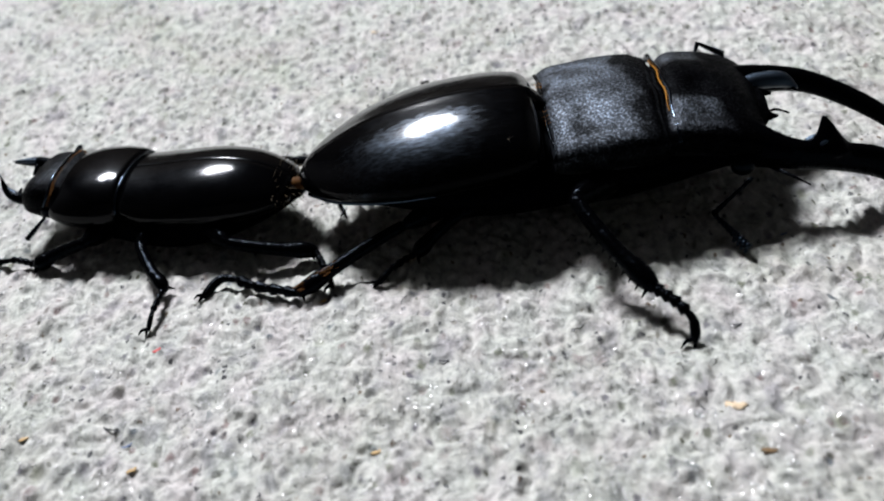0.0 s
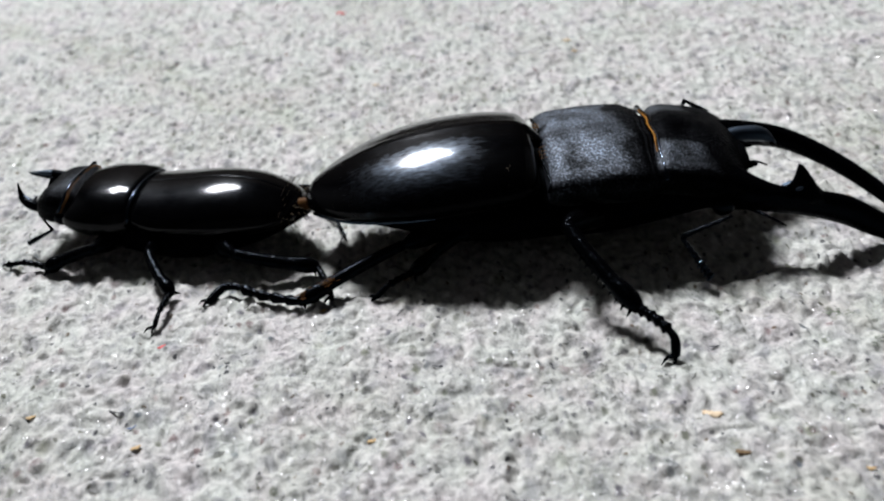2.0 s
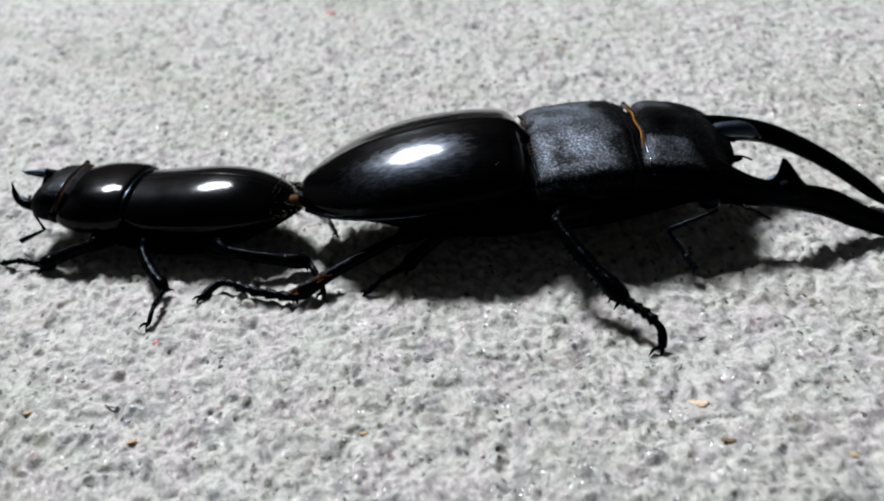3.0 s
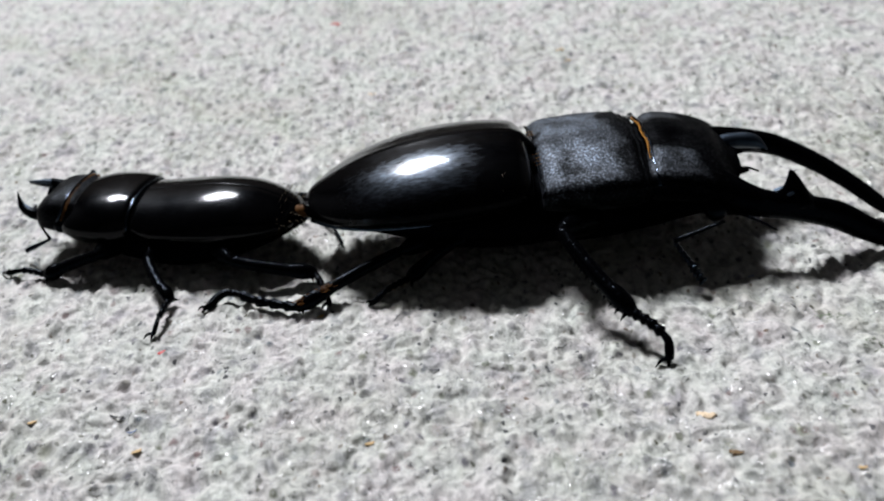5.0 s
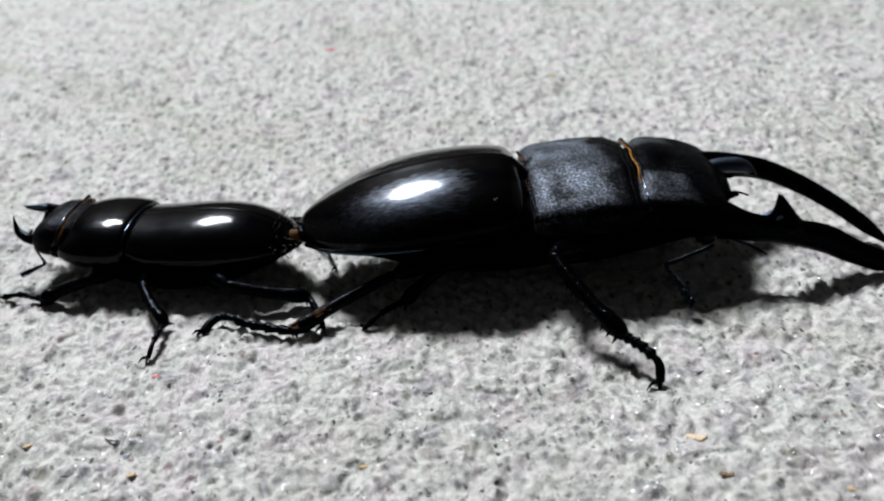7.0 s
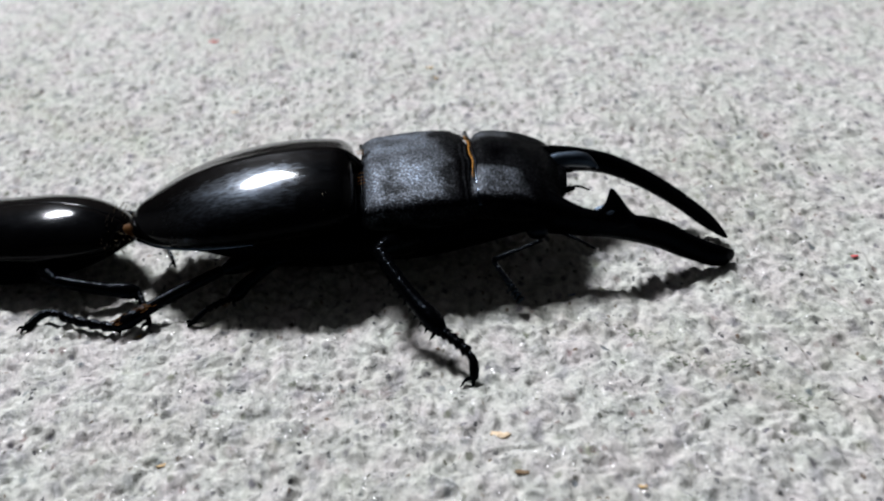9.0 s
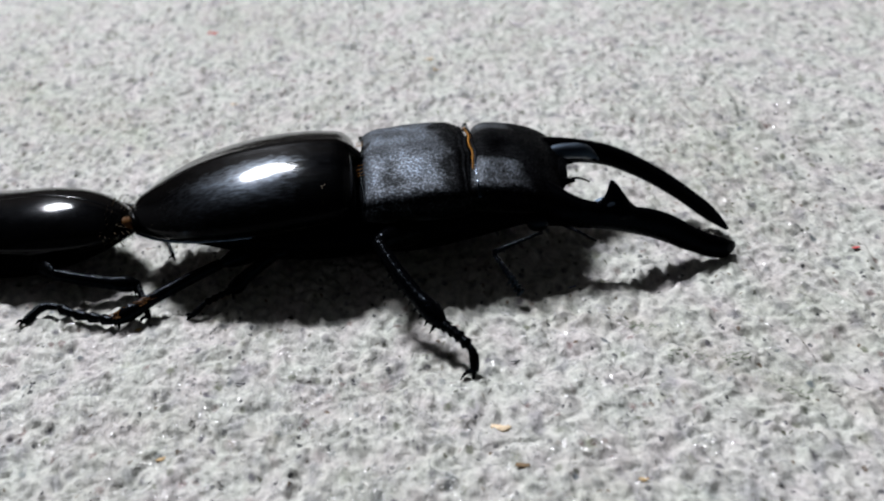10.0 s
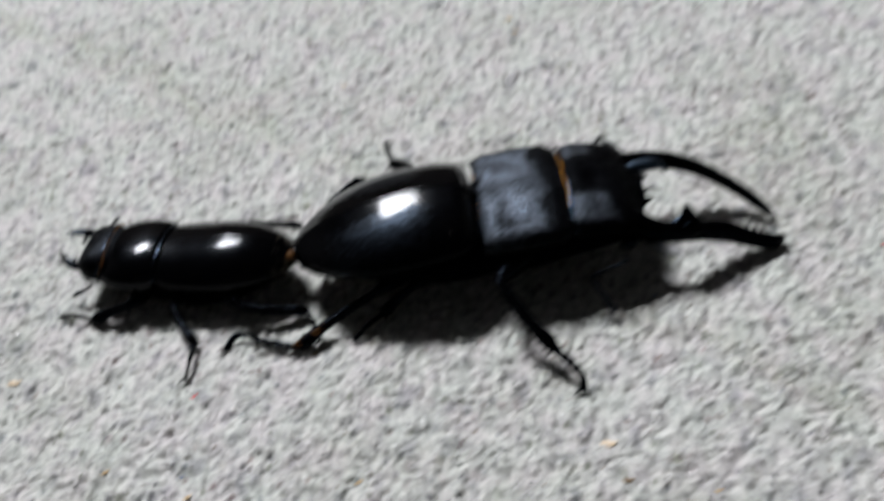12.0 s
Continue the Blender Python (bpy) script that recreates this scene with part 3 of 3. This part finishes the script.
for mid_x, mid_a, spread, count in ((2.40, 0.62, 0.05, 5), (2.55, 0.50, 0.05, 6), (2.47, 0.36, 0.04, 3), (0.33, 0.35, 0.04, 3)):
    for k in range(count):
        x, a = mid_x + dice.gauss(0, spread), mid_a + dice.gauss(0, spread)
        row = min(range(len(CASE) - 1), key=lambda n: abs(CASE[n][0] + CASE[n + 1][0] - 2 * x))
        f = (x - CASE[row][0]) / (CASE[row + 1][0] - CASE[row][0])
        w, top, low = (CASE[row][n] + f * (CASE[row + 1][n] - CASE[row][n]) for n in (1, 2, 3))
        belt = low + 0.3 * (top - low)
        knob(bm, (x, -w * power(math.cos(a), 2 / 1.86), belt + (top - belt) * power(math.sin(a), 2 / 1.86)), dice.uniform(0.003, 0.009), 5, (1, 1, 0.6))
tagged(part("dirt_crumbs", bm, DIRT, male, "specks of pale tan dirt"), kind="stuff")
bm = shell(bmesh.new(), [(2.5, 0.80, 1.02, 0.72, 0.35), (3.3, 0.80, 1.02, 0.72, 0.35)], 4, 24)
part("waist", bm, BELLY, male)
def neckline(bm):
    """Pushes the neck edge forward in a wave beside the middle."""
    for v in bm.verts:
        near = max(0.0, 1 - abs(v.co.x - 4.22) / 0.5)
        v.co.x += 0.034 * near * math.exp(-(((abs(v.co.y) - 0.26) / 0.2) ** 2)) * (1 if v.co.z > 0.9 else 0)


bm = roof_shell(bmesh.new(), [(2.90, 0.94, 1.070, 1.0, 0.45), (2.92, 1.06, 1.215, 1.0, 0.4), (3.0, 1.10, 1.270, 1.0, 0.38), (3.3, 1.13, 1.315, 1.0, 0.37), (3.6, 1.14, 1.335, 1.0, 0.36), (3.9, 1.125, 1.330, 1.0, 0.36), (4.07, 1.09, 1.310, 1.0, 0.37), (4.10, 1.065, 1.290, 1.0, 0.38), (4.13, 1.065, 1.290, 1.0, 0.38), (4.155, 1.04, 1.270, 1.0, 0.4), (4.19, 1.03, 1.265, 1.0, 0.4), (4.215, 1.0, 1.230, 1.0, 0.42)], 110, pitch=0.175, flat=0.76)
neckline(bm)
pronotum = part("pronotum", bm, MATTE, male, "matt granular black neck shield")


def back_edge(a):
    s = abs(power(math.cos(a), 0.62))
    return 1.207 - 0.185 * s * s if s < 0.76 else 1.0 + 0.10 * max(1 - ((s - 0.76) / 0.24) ** 2, 0) ** 0.5


bm = bmesh.new()
rim = [(2.905 + 0.02 * math.cos(5 * a), 1.06 * power(math.cos(a), 0.62), back_edge(a)) for a in np.linspace(0.02, math.pi - 0.02, 50)]
part("rim", tube(bm, rim, [0.018] * 50, 0, 8), LIMB, pronotum)
bm = bmesh.new()
dice = random.Random(8)
for k in range(12):
    a = dice.choice((1.33, math.pi - 1.33)) + dice.uniform(-0.15, 0.15)
    y, z = 1.0 * power(math.cos(a), 0.62), 0.74 + 0.5 * power(math.sin(a), 0.7)
    tube(bm, [(2.93, y, z), (2.86 - 0.04 * dice.random(), y * 1.03, z - 0.01)], [0.003, 0.0015], 0, 4)
tagged(part("waist_hairs", bm, ORANGE_HAIR, pronotum, "short orange hairs at the waist"), kind="stuff")
# the head, turned a little towards its right about the neck
HEAD_TURN = Matrix.Translation((4.2, 0, 0)) @ Matrix.Rotation(radians(-7.0), 4, "Z") @ Matrix.Translation((-4.2, 0, 0))
bm = roof_shell(bmesh.new(), [(4.12, 0.85, 1.100, 0.99, 0.5), (4.22, 0.97, 1.190, 0.99, 0.45), (4.28, 1.01, 1.268, 0.99, 0.44), (4.36, 1.03, 1.300, 0.99, 0.42), (4.6, 1.05, 1.290, 0.98, 0.42), (4.9, 1.04, 1.235, 0.93, 0.42), (5.15, 0.99, 1.135, 0.85, 0.43), (5.30, 0.92, 1.000, 0.78, 0.46), (5.38, 0.7, 0.840, 0.72, 0.55)], pitch=0.165, flat=0.76)
bm.transform(HEAD_TURN)
neckline(bm)
head = part("head", bm, HEADSHELL, male, "broad grainy black head with a sheen patch drawn on each side")
bm = shell(bmesh.new(), [(2.7, 0.9, 0.98, 0.56, 0.12), (3.5, 0.96, 1.0, 0.52, 0.12), (4.2, 0.93, 1.0, 0.59, 0.22), (4.8, 0.90, 0.95, 0.62, 0.40), (5.3, 0.82, 0.85, 0.65, 0.52)], 20, 32)
part("breast", bm, BELLY, male)


def neck_edge(a):
    """The curve of the neck over the back, by its angle."""
    y = 1.035 * power(math.cos(a), 0.66)
    s = abs(y)
    return y, (1.282 - 0.165 * (s / 1.02) ** 2 if s < 0.82 else 1.0 + 0.18 * max(1 - ((s - 0.82) / 0.22) ** 2, 0) ** 0.5)


bm = bmesh.new()
edge = [(4.222, *neck_edge(a)) for a in np.linspace(0.1, math.pi - 0.1, 90)]
edge = [(x, y, z + 0.004) for x, y, z in edge if abs(y) < 0.66]
tube(bm, edge, [0.010 if abs(y) < 0.42 else 0.005 for x, y, z in edge], 0, 8)
dice = random.Random(6)
for x, y, z in edge[::2]:
    tube(bm, [(x, y, z), (x + 0.012, y, z + 0.012), (x + 0.03, y + dice.uniform(-0.01, 0.01), z + 0.012)], [0.004, 0.004, 0.002], 0, 4)
neckline(bm)
tagged(part("fringe", bm, ORANGE_HAIR, male, "thin orange band of hairs behind the head"), kind="stuff")
rim = [(4.262, *neck_edge(a)) for a in np.linspace(0.1, math.pi - 0.1, 60)]
bm = tube(bmesh.new(), [(x, y, z - 0.016) for x, y, z in rim], [0.034] * 60, 0, 10)
neckline(bm)
part("collar", bm, NECK, male)
for side in (1, -1):
    bm = bmesh.new()
    knob(bm, (5.05, side * 1.0, 0.66), 0.11, 16, (1.2, 0.6, 1))
    bm.transform(HEAD_TURN)
    part("eye", bm, EYE, head)
bm = shell(bmesh.new(), [(5.2, 0.5, 0.98, 0.85, 0.7), (5.36, 0.44, 0.94, 0.85, 0.72), (5.44, 0.3, 0.9, 0.85, 0.78)], 10, 24)
bm.transform(HEAD_TURN)
part("labrum", bm, HEADSHELL, head)
for y in (-0.3, 0.3):
    bm = tube(bmesh.new(), [(5.35, y, 0.86), (5.45, y * 0.95, 0.86), (5.53, y * 0.9, 0.85)], [0.06, 0.045, 0.012], 6, 8)
    bm.transform(HEAD_TURN)
    part("lip_tooth", bm, HEADSHELL, head)
mandible(male, [(3.3, 11.80, 0.78), (3.9, 11.38, 0.70), (4.35, 11.36, 0.60), (4.8, 11.38, 0.45), (5.25, 11.32, 0.215), (5.60, 11.27, 0.10), (5.74, 11.36, 0.085)], [0.26, 0.135, 0.125, 0.135, 0.115, 0.095, 0.045],
         [((4.36, 11.32, 0.64), (4.25, 11.52, 1.09), 0.14, 0.50), ((5.50, 11.36, 0.13), (5.56, 11.56, 0.19), 0.035, 0.06), ((5.15, 11.38, 0.30), (5.2, 11.5, 0.35), 0.035, 0.06), ((5.3, 11.36, 0.22), (5.36, 11.5, 0.27), 0.035, 0.06)], JAW, flat=1.35, holder=head)
for k in range(7):
    f = k / 6
    at = Vector((4.8 + 0.7 * f, 11.62, 0.44 - 0.31 * f))
    part("jaw_tooth", tube(bmesh.new(), [within(male, at - Vector((0, 0.07, 0.02))), within(male, at + Vector((0.012, 0.02 + 0.02 * (k % 2), 0.03)))], [0.035, 0.008], 0, 6), JAW, head)
mandible(male, [(3.62, 12.88, 0.84), (4.05, 12.93, 0.84), (4.5, 12.9, 0.75), (4.95, 12.72, 0.57), (5.37, 12.40, 0.35), (5.67, 12.04, 0.16), (5.80, 11.77, 0.08)], [0.26, 0.17, 0.14, 0.125, 0.11, 0.09, 0.03],
         [((4.25, 12.8, 0.80), (4.36, 12.52, 0.80), 0.05, 0.12)], JAW, flat=1.0, holder=head)
part("jaw_ridge", tube(bmesh.new(), [within(male, p) for p in ((3.66, 12.72, 0.90), (3.95, 12.74, 0.93), (4.2, 12.72, 0.90), (4.36, 12.66, 0.80))], [0.11, 0.10, 0.09, 0.012], 16, 12), FACET, head)
# A thin glossy lens laid on for the pale sheen beside the tooth.
bm = bmesh.new()
knob(bm, (0, 0, 0), 0.12, 16, (1.25, 0.7, 0.16))
bm.transform(Matrix.Translation(within(male, (4.14, 11.36, 0.835))) @ Matrix.Rotation(radians(30), 4, "X") @ Matrix.Rotation(radians(-12), 4, "Y"))
part("jaw_facet", bm, FACET, head)
# Low glossy knobs added for the sheen patches at the head's front.
for side in (1, -1):
    bm = bmesh.new()
    knob(bm, (0, 0, 0), 0.15, 14, (0.75, 1.0, 0.35))
    bm.transform(HEAD_TURN @ Matrix.Translation((5.12, side * 0.52, 1.03)) @ Matrix.Rotation(radians(24), 4, "Y"))
    part("brow_sheen", bm, FACET, head)
for a, b, c in (((3.6, 11.4, 0.6), (3.8, 11.05, 0.62), (3.95, 10.95, 0.55)), ((3.8, 12.4, 0.6), (4.05, 12.5, 0.65), (4.2, 12.45, 0.6))):
    part("palp", tube(bmesh.new(), [within(male, p) for p in (a, b, c)], [0.022, 0.016, 0.012], 8, 8), LIMB, head)
near_feeler = antenna(male, (3.33, 11.0, 0.72), (2.74, 11.0, 0.52), (3.01, 10.62, 0.15), 0.04)
far_feeler = antenna(male, (3.2, 13.2, 0.9), (3.46, 13.65, 1.0), (3.72, 13.6, 0.75), 0.035)
# legs: hip, knee, shin end, toe
leg(male, (2.1, 11.9, 0.5), (1.42, 11.02, 0.8), (2.0, 9.92, 0.3), (2.27, 9.30, 0.04), 0.145, 9, [(2.2, 9.58, 0.27), (2.28, 9.42, 0.2)], foot=0.46)
leg(male, (2.1, 12.9, 0.5), (2.3, 13.35, 0.7), (3.0, 13.5, 0.3), (3.5, 13.4, 0.04), 0.125, 6)
leg(male, (0.7, 12.0, 0.45), (0.2, 11.55, 0.5), (-0.35, 11.45, 0.14), (-0.82, 11.12, 0.03), 0.12, 3)
leg(male, (0.7, 13.0, 0.45), (0.5, 14.2, 0.6), (0.12, 14.93, 0.28), (0.01, 15.9, 0.04), 0.13, 3)
leg(male, (0.4, 12.1, 0.45), (-0.45, 11.62, 0.42), (-1.7, 11.10, 0.09), (-2.8, 11.42, 0.02), 0.12, 2, [(-2.15, 11.38, 0.06), (-2.62, 11.61, 0.085)], rust=True, foot=0.55)
leg(male, (0.4, 13.1, 0.45), (-0.43, 14.08, 0.72), (-1.02, 13.72, 0.5), (-1.35, 13.35, 0.04), 0.12, 2)

# ---- the female ----
female = beetle("stag_beetle", -1.76, 12.73, 163.8, "small polished black female stag beetle joined tail to tail")
bm = shell(bmesh.new(), [(-0.2, 0.14, 0.62, 0.54, 0.44), (0.05, 0.36, 0.66, 0.46, 0.30), (0.6, 0.64, 0.7, 0.30, 0.10), (1.3, 0.78, 0.75, 0.22, 0.0), (2.1, 0.66, 0.75, 0.26, 0.05)])
part("abdomen", bm, BELLY, female)
CASE = [(-0.14, 0.12, 0.60, 0.50), (-0.06, 0.33, 0.69, 0.46), (0.15, 0.53, 0.79, 0.41), (0.45, 0.67, 0.89, 0.37), (0.78, 0.74, 0.925, 0.35), (1.05, 0.76, 0.918, 0.35), (1.35, 0.76, 0.885, 0.36), (1.75, 0.72, 0.84, 0.40), (1.93, 0.66, 0.825, 0.46)]
for side in (1, -1):
    case = part("wing_case", wing_case(CASE, side, above=1.78, seam=0.006), GLOSS_FEMALE, female)
    rim = [(x, side * (0.80 * w + 0.004), e - 0.004) for x, w, t, e in CASE[1:]]
    part("margin", tube(bmesh.new(), rim, [0.012, 0.010, 0.006, 0.003, 0.003, 0.003, 0.003, 0.003], 30, 8), BELLY, case)
bm = shell(bmesh.new(), [(1.95, 0.62, 0.80, 0.52, 0.22), (1.98, 0.69, 0.86, 0.51, 0.14), (2.1, 0.74, 0.89, 0.49, 0.12), (2.35, 0.76, 0.905, 0.47, 0.12), (2.6, 0.71, 0.885, 0.48, 0.14), (2.74, 0.62, 0.85, 0.5, 0.18), (2.80, 0.52, 0.79, 0.52, 0.24)], 36, 48, 2.3, 1.5)
for v in bm.verts:
    # the front corners reach forward beside the head
    v.co.x += 0.15 * max(0.0, (v.co.x - 2.2) / 0.6) * min(1.0, abs(v.co.y) / 0.6) ** 3 * max(0.0, min(1.0, (0.8 - v.co.z) / 0.25))
pronotum = part("pronotum", bm, GLOSS_FEMALE, female)
rim = [(1.965, 0.66 * power(math.cos(a), 0.85), 0.52 + 0.305 * power(math.sin(a), 0.85)) for a in np.linspace(0.05, math.pi - 0.05, 24)]
part("rim", tube(bmesh.new(), rim, [0.020] * 24, 0, 10), NECK, pronotum)
bm = shell(bmesh.new(), [(2.70, 0.46, 0.80, 0.54, 0.34), (2.82, 0.52, 0.855, 0.53, 0.33), (3.0, 0.54, 0.87, 0.52, 0.33), (3.14, 0.53, 0.85, 0.52, 0.34), (3.26, 0.48, 0.79, 0.52, 0.37), (3.34, 0.39, 0.70, 0.52, 0.40), (3.39, 0.25, 0.62, 0.53, 0.45)], 36, 44, 3.0)
for v in bm.verts:
    # a shallow dent between the brows
    v.co.z -= 0.035 * math.exp(-(((v.co.x - 3.2) / 0.14) ** 2 + (v.co.y / 0.24) ** 2)) * (1 if v.co.z > 0.6 else 0)
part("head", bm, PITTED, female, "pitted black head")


def front_edge(a, x):
    """The front edge of her neck shield over the head, by its angle."""
    y, z = 0.56 * power(math.cos(a), 0.68), 0.53 + 0.345 * power(math.sin(a), 0.68)
    return x + 0.14 * min(1.0, abs(y) / 0.6) ** 3 * max(0.0, min(1.0, (0.8 - z) / 0.25)), y, z


fringe = bmesh.new()
for k in range(60):
    a = math.pi * (0.04 + 0.92 * k / 59)
    root, tip = front_edge(a, 2.805), front_edge(a, 2.845)
    tube(fringe, [root, tip], [0.004, 0.003], 0, 5)
part("collar", tube(bmesh.new(), [front_edge(a, 2.865) for a in np.linspace(0.1, math.pi - 0.1, 40)], [0.018] * 40, 0, 8), NECK, female)
tagged(part("fringe", fringe, RUST, female, "fringe of short orange hairs behind the head"), kind="stuff")
for side in (1, -1):
    bm = bmesh.new()
    knob(bm, (2.95, side * 0.51, 0.5), 0.09, 14, (1.2, 0.6, 1))
    part("eye", bm, EYE, female)
    sickle = [(3.25, 0.3, 0.56), (3.45, 0.3, 0.57), (3.6, 0.25, 0.64), (3.65, 0.2, 0.8)] if side > 0 else [(3.25, -0.34, 0.66), (3.45, -0.38, 0.68), (3.62, -0.37, 0.69), (3.78, -0.34, 0.70)]
    bm = tube(bmesh.new(), sickle, [0.08, 0.07, 0.05, 0.012], 18, 12)
    tube(bm, [sickle[1], sickle[1][:1] + (side * 0.16, 0.62)], [0.05, 0.012], 0, 8)
    jaw = part("mandible", bm, JAW, female)
    bm = tube(bmesh.new(), [(x + 0.01, y * 0.93, z + 0.03) for x, y, z in sickle[1:]], [0.04, 0.032, 0.008], 12, 8)
    part("jaw_facet", bm, FACET, jaw)
near_feeler_f = antenna(female, (-5.08, 13.34, 0.45), (-4.93, 13.14, 0.3), (-5.28, 13.15, 0.16), 0.03)
antenna(female, (-4.75, 14.05, 0.55), (-4.55, 14.2, 0.66), (-4.46, 14.25, 0.72), 0.03)
leg(female, (-3.9, 13.0, 0.3), (-4.25, 12.5, 0.32), (-4.9, 12.54, 0.1), (-5.48, 12.83, 0.03), 0.125, 4, [(-5.2, 12.72, 0.1)])
leg(female, (-3.4, 12.75, 0.3), (-3.57, 12.32, 0.30), (-3.25, 11.59, 0.1), (-3.38, 10.95, 0.02), 0.11, 3)
leg(female, (-2.9, 12.7, 0.3), (-2.5, 12.0, 0.32), (-1.5, 11.83, 0.13), (-1.33, 11.24, 0.02), 0.125, 2)
leg(female, (-3.7, 13.6, 0.3), (-4.2, 14.1, 0.3), (-4.6, 14.2, 0.1), (-5.0, 14.2, 0.03), 0.085, 4)
leg(female, (-3.3, 13.5, 0.3), (-3.0, 13.95, 0.35), (-2.75, 14.2, 0.12), (-2.6, 14.45, 0.02), 0.08, 2)
leg(female, (-2.6, 13.3, 0.3), (-2.33, 14.0, 0.33), (-1.52, 13.84, 0.18), (-1.16, 12.72, 0.02), 0.08, 2)
# the joined tails
bm = tube(bmesh.new(), [within(male, p) for p in ((-1.5, 12.56, 0.64), (-1.58, 12.6, 0.61), (-1.66, 12.66, 0.57))], [0.07, 0.08, 0.09], 10, 14)
part("tail_joint", bm, JOINT, male, "rusty orange joint of the two tails")
bm = bmesh.new()
dice = random.Random(5)
for k in range(75):
    a, x = dice.uniform(0, 6.28), dice.uniform(-0.2, 0.1)
    r = 0.17 + (x + 0.2) * 0.75
    at = Vector((x, r * math.cos(a), 0.54 + 0.6 * r * math.sin(a)))
    tube(bm, [at, at + Vector((-0.06, 0.3 * r * math.cos(a), 0.3 * r * math.sin(a)))], [0.005, 0.0025], 0, 4)
tagged(part("tail_hairs", bm, TAN_HAIR, female, "sparse tan hairs on the tail"), kind="stuff")


# ---- flecks in the felt ----
FLECKS = {
    "red": ((0.65, 0.10, 0.10), [(-1.16, 22.03, 0.13), (-3.26, 10.62, 0.06), (7.19, 11.11, 0.06)]),
    "orange": ((0.60, 0.40, 0.18), [(-4.47, 9.46, 0.06), (-0.95, 8.48, 0.06), (2.81, 19.35, 0.10), (2.86, 18.9, 0.07), (-1.45, 11.03, 0.07), (-3.28, 8.74, 0.07), (3.57, 7.28, 0.06)]),
    "tan": ((0.78, 0.60, 0.40), [(2.40, 8.35, 0.13), (-0.6, 18.05, 0.08), (-6.1, 11.6, 0.13)]),
    "brown": ((0.16, 0.09, 0.03), [(2.52, 7.68, 0.10)]),
    "green": ((0.27, 0.32, 0.22), [(-3.28, 20.74, 0.16), (5.42, 8.4, 0.13), (4.5, 9.2, 0.15), (-4.6, 23.5, 0.2), (5.0, 9.05, 0.12), (4.2, 9.9, 0.10), (-5.5, 17.5, 0.14)]),
    "blue": ((0.06, 0.13, 0.32), [(3.65, 10.9, 0.06), (-3.39, 9.16, 0.07)]),
    "black": ((0.02, 0.02, 0.025), [(-2.3, 10.29, 0.06), (-3.6, 9.4, 0.10), (-0.19, 9.65, 0.10), (4.64, 7.97, 0.06), (5.78, 8.29, 0.08), (2.76, 9.54, 0.08), (1.6, 20.2, 0.12)]),
}


def fleck(colour, mat, x, y, size, dice):
    """A crumpled scrap of fibre pressed into the felt."""
    a = dice.uniform(-0.5, 0.5)
    bm = bmesh.new()
    z = float(relief(np.array([x]), np.array([y]))[0])
    pts = [(x + size * f * math.cos(a + 0.6 * f) , y + size * f * math.sin(a + 0.6 * f), z + 0.010 + 0.010 * dice.random()) for f in (-0.5, -0.2, 0.15, 0.5)]
    if colour == "green":
        # a stain of short loose fibres
        for k in range(26):
            r, d, turn = size * 0.75 * dice.random() ** 0.7, dice.uniform(0, 6.28), dice.uniform(-0.6, 0.6)
            at = (x + 1.3 * r * math.cos(d), y + 0.8 * r * math.sin(d))
            end = (at[0] + 0.05 * math.cos(turn), at[1] + 0.05 * math.sin(turn))
            z0, z1 = relief(np.array([at[0], end[0]]), np.array([at[1], end[1]]))
            tube(bm, [(*at, float(z0) + 0.003), (*end, float(z1) + 0.004)], [0.0045, 0.003], 0, 4)
        ob = mesh_object("fibre_fleck", bm, mat)
        return tagged(ob, "small tuft of olive green fibres in the grey felt", "fleck", "flecks in the felt")
    wide = size * (0.10 if colour in ("black", "blue") else 0.26)
    tube(bm, pts, [wide * 0.4, wide * dice.uniform(0.7, 1.1), wide * dice.uniform(0.6, 1.0), wide * 0.3], 10, 7, 0.2)
    for v in bm.verts:
        v.co += Vector([dice.uniform(-1, 1) * wide * 0.22 for _ in range(3)])
    ob = mesh_object("fibre_fleck", bm, mat)
    return tagged(ob, "tiny %s fibre fleck caught in the grey felt" % colour, "fleck", "flecks in the felt")


dice = random.Random(21)
for colour, (rgb, spots) in FLECKS.items():
    mat = fibre_material(colour + "_fibre", rgb, 0.7)
    for x, y, size in spots:
        fleck(colour, mat, x, y, size * 1.6, dice)


# ---- what moves ----
def sway(feeler, rows):
    """Turns a feeler about its base: seconds and turns about x, y and z."""
    home = Matrix.Translation(feeler.location.copy())
    walk(feeler, [(t, home @ pose(0, 0, 0, *turn)) for t, *turn in rows])


def motions():
    neck = Vector((4.2, 0, 0.95)) * CM
    walk(head, [(t, Matrix.Translation(neck) @ pose(0, 0, 0, roll, lift, turn) @ Matrix.Translation(-neck)) for t, roll, lift, turn in
                [(0.0, 0, 0, 0), (11.7, 0, 0, 0), (11.8, 0, 0, 0.5), (11.9, 0, 0, 3.6), (12.0, 0, 0, 4.2)]])
    sway(near_feeler, [(0.0, 0, -30, -20), (0.7, 0, -30, -20), (1.5, 0, -5, -5), (3.0, 0, 0, 0), (12.0, 0, 0, 0)])
    sway(far_feeler, [(0.0, 5, -13, 0), (0.3, 5, -13, 0), (0.7, -18, 0, 0), (1.1, -18, 0, 0), (1.5, 2, -10, 0), (2.4, 4, -11, 0), (2.9, -20, 0, 0), (10.0, -20, 0, 0), (11.0, -12, 0, 0), (11.6, 0, 0, 0), (12.0, 0, 0, 0)])
    sway(near_feeler_f, [(0.0, 0, 15, 20), (1.5, 0, 5, 10), (3.0, 0, 0, 0), (12.0, 0, 0, 0)])


motions()
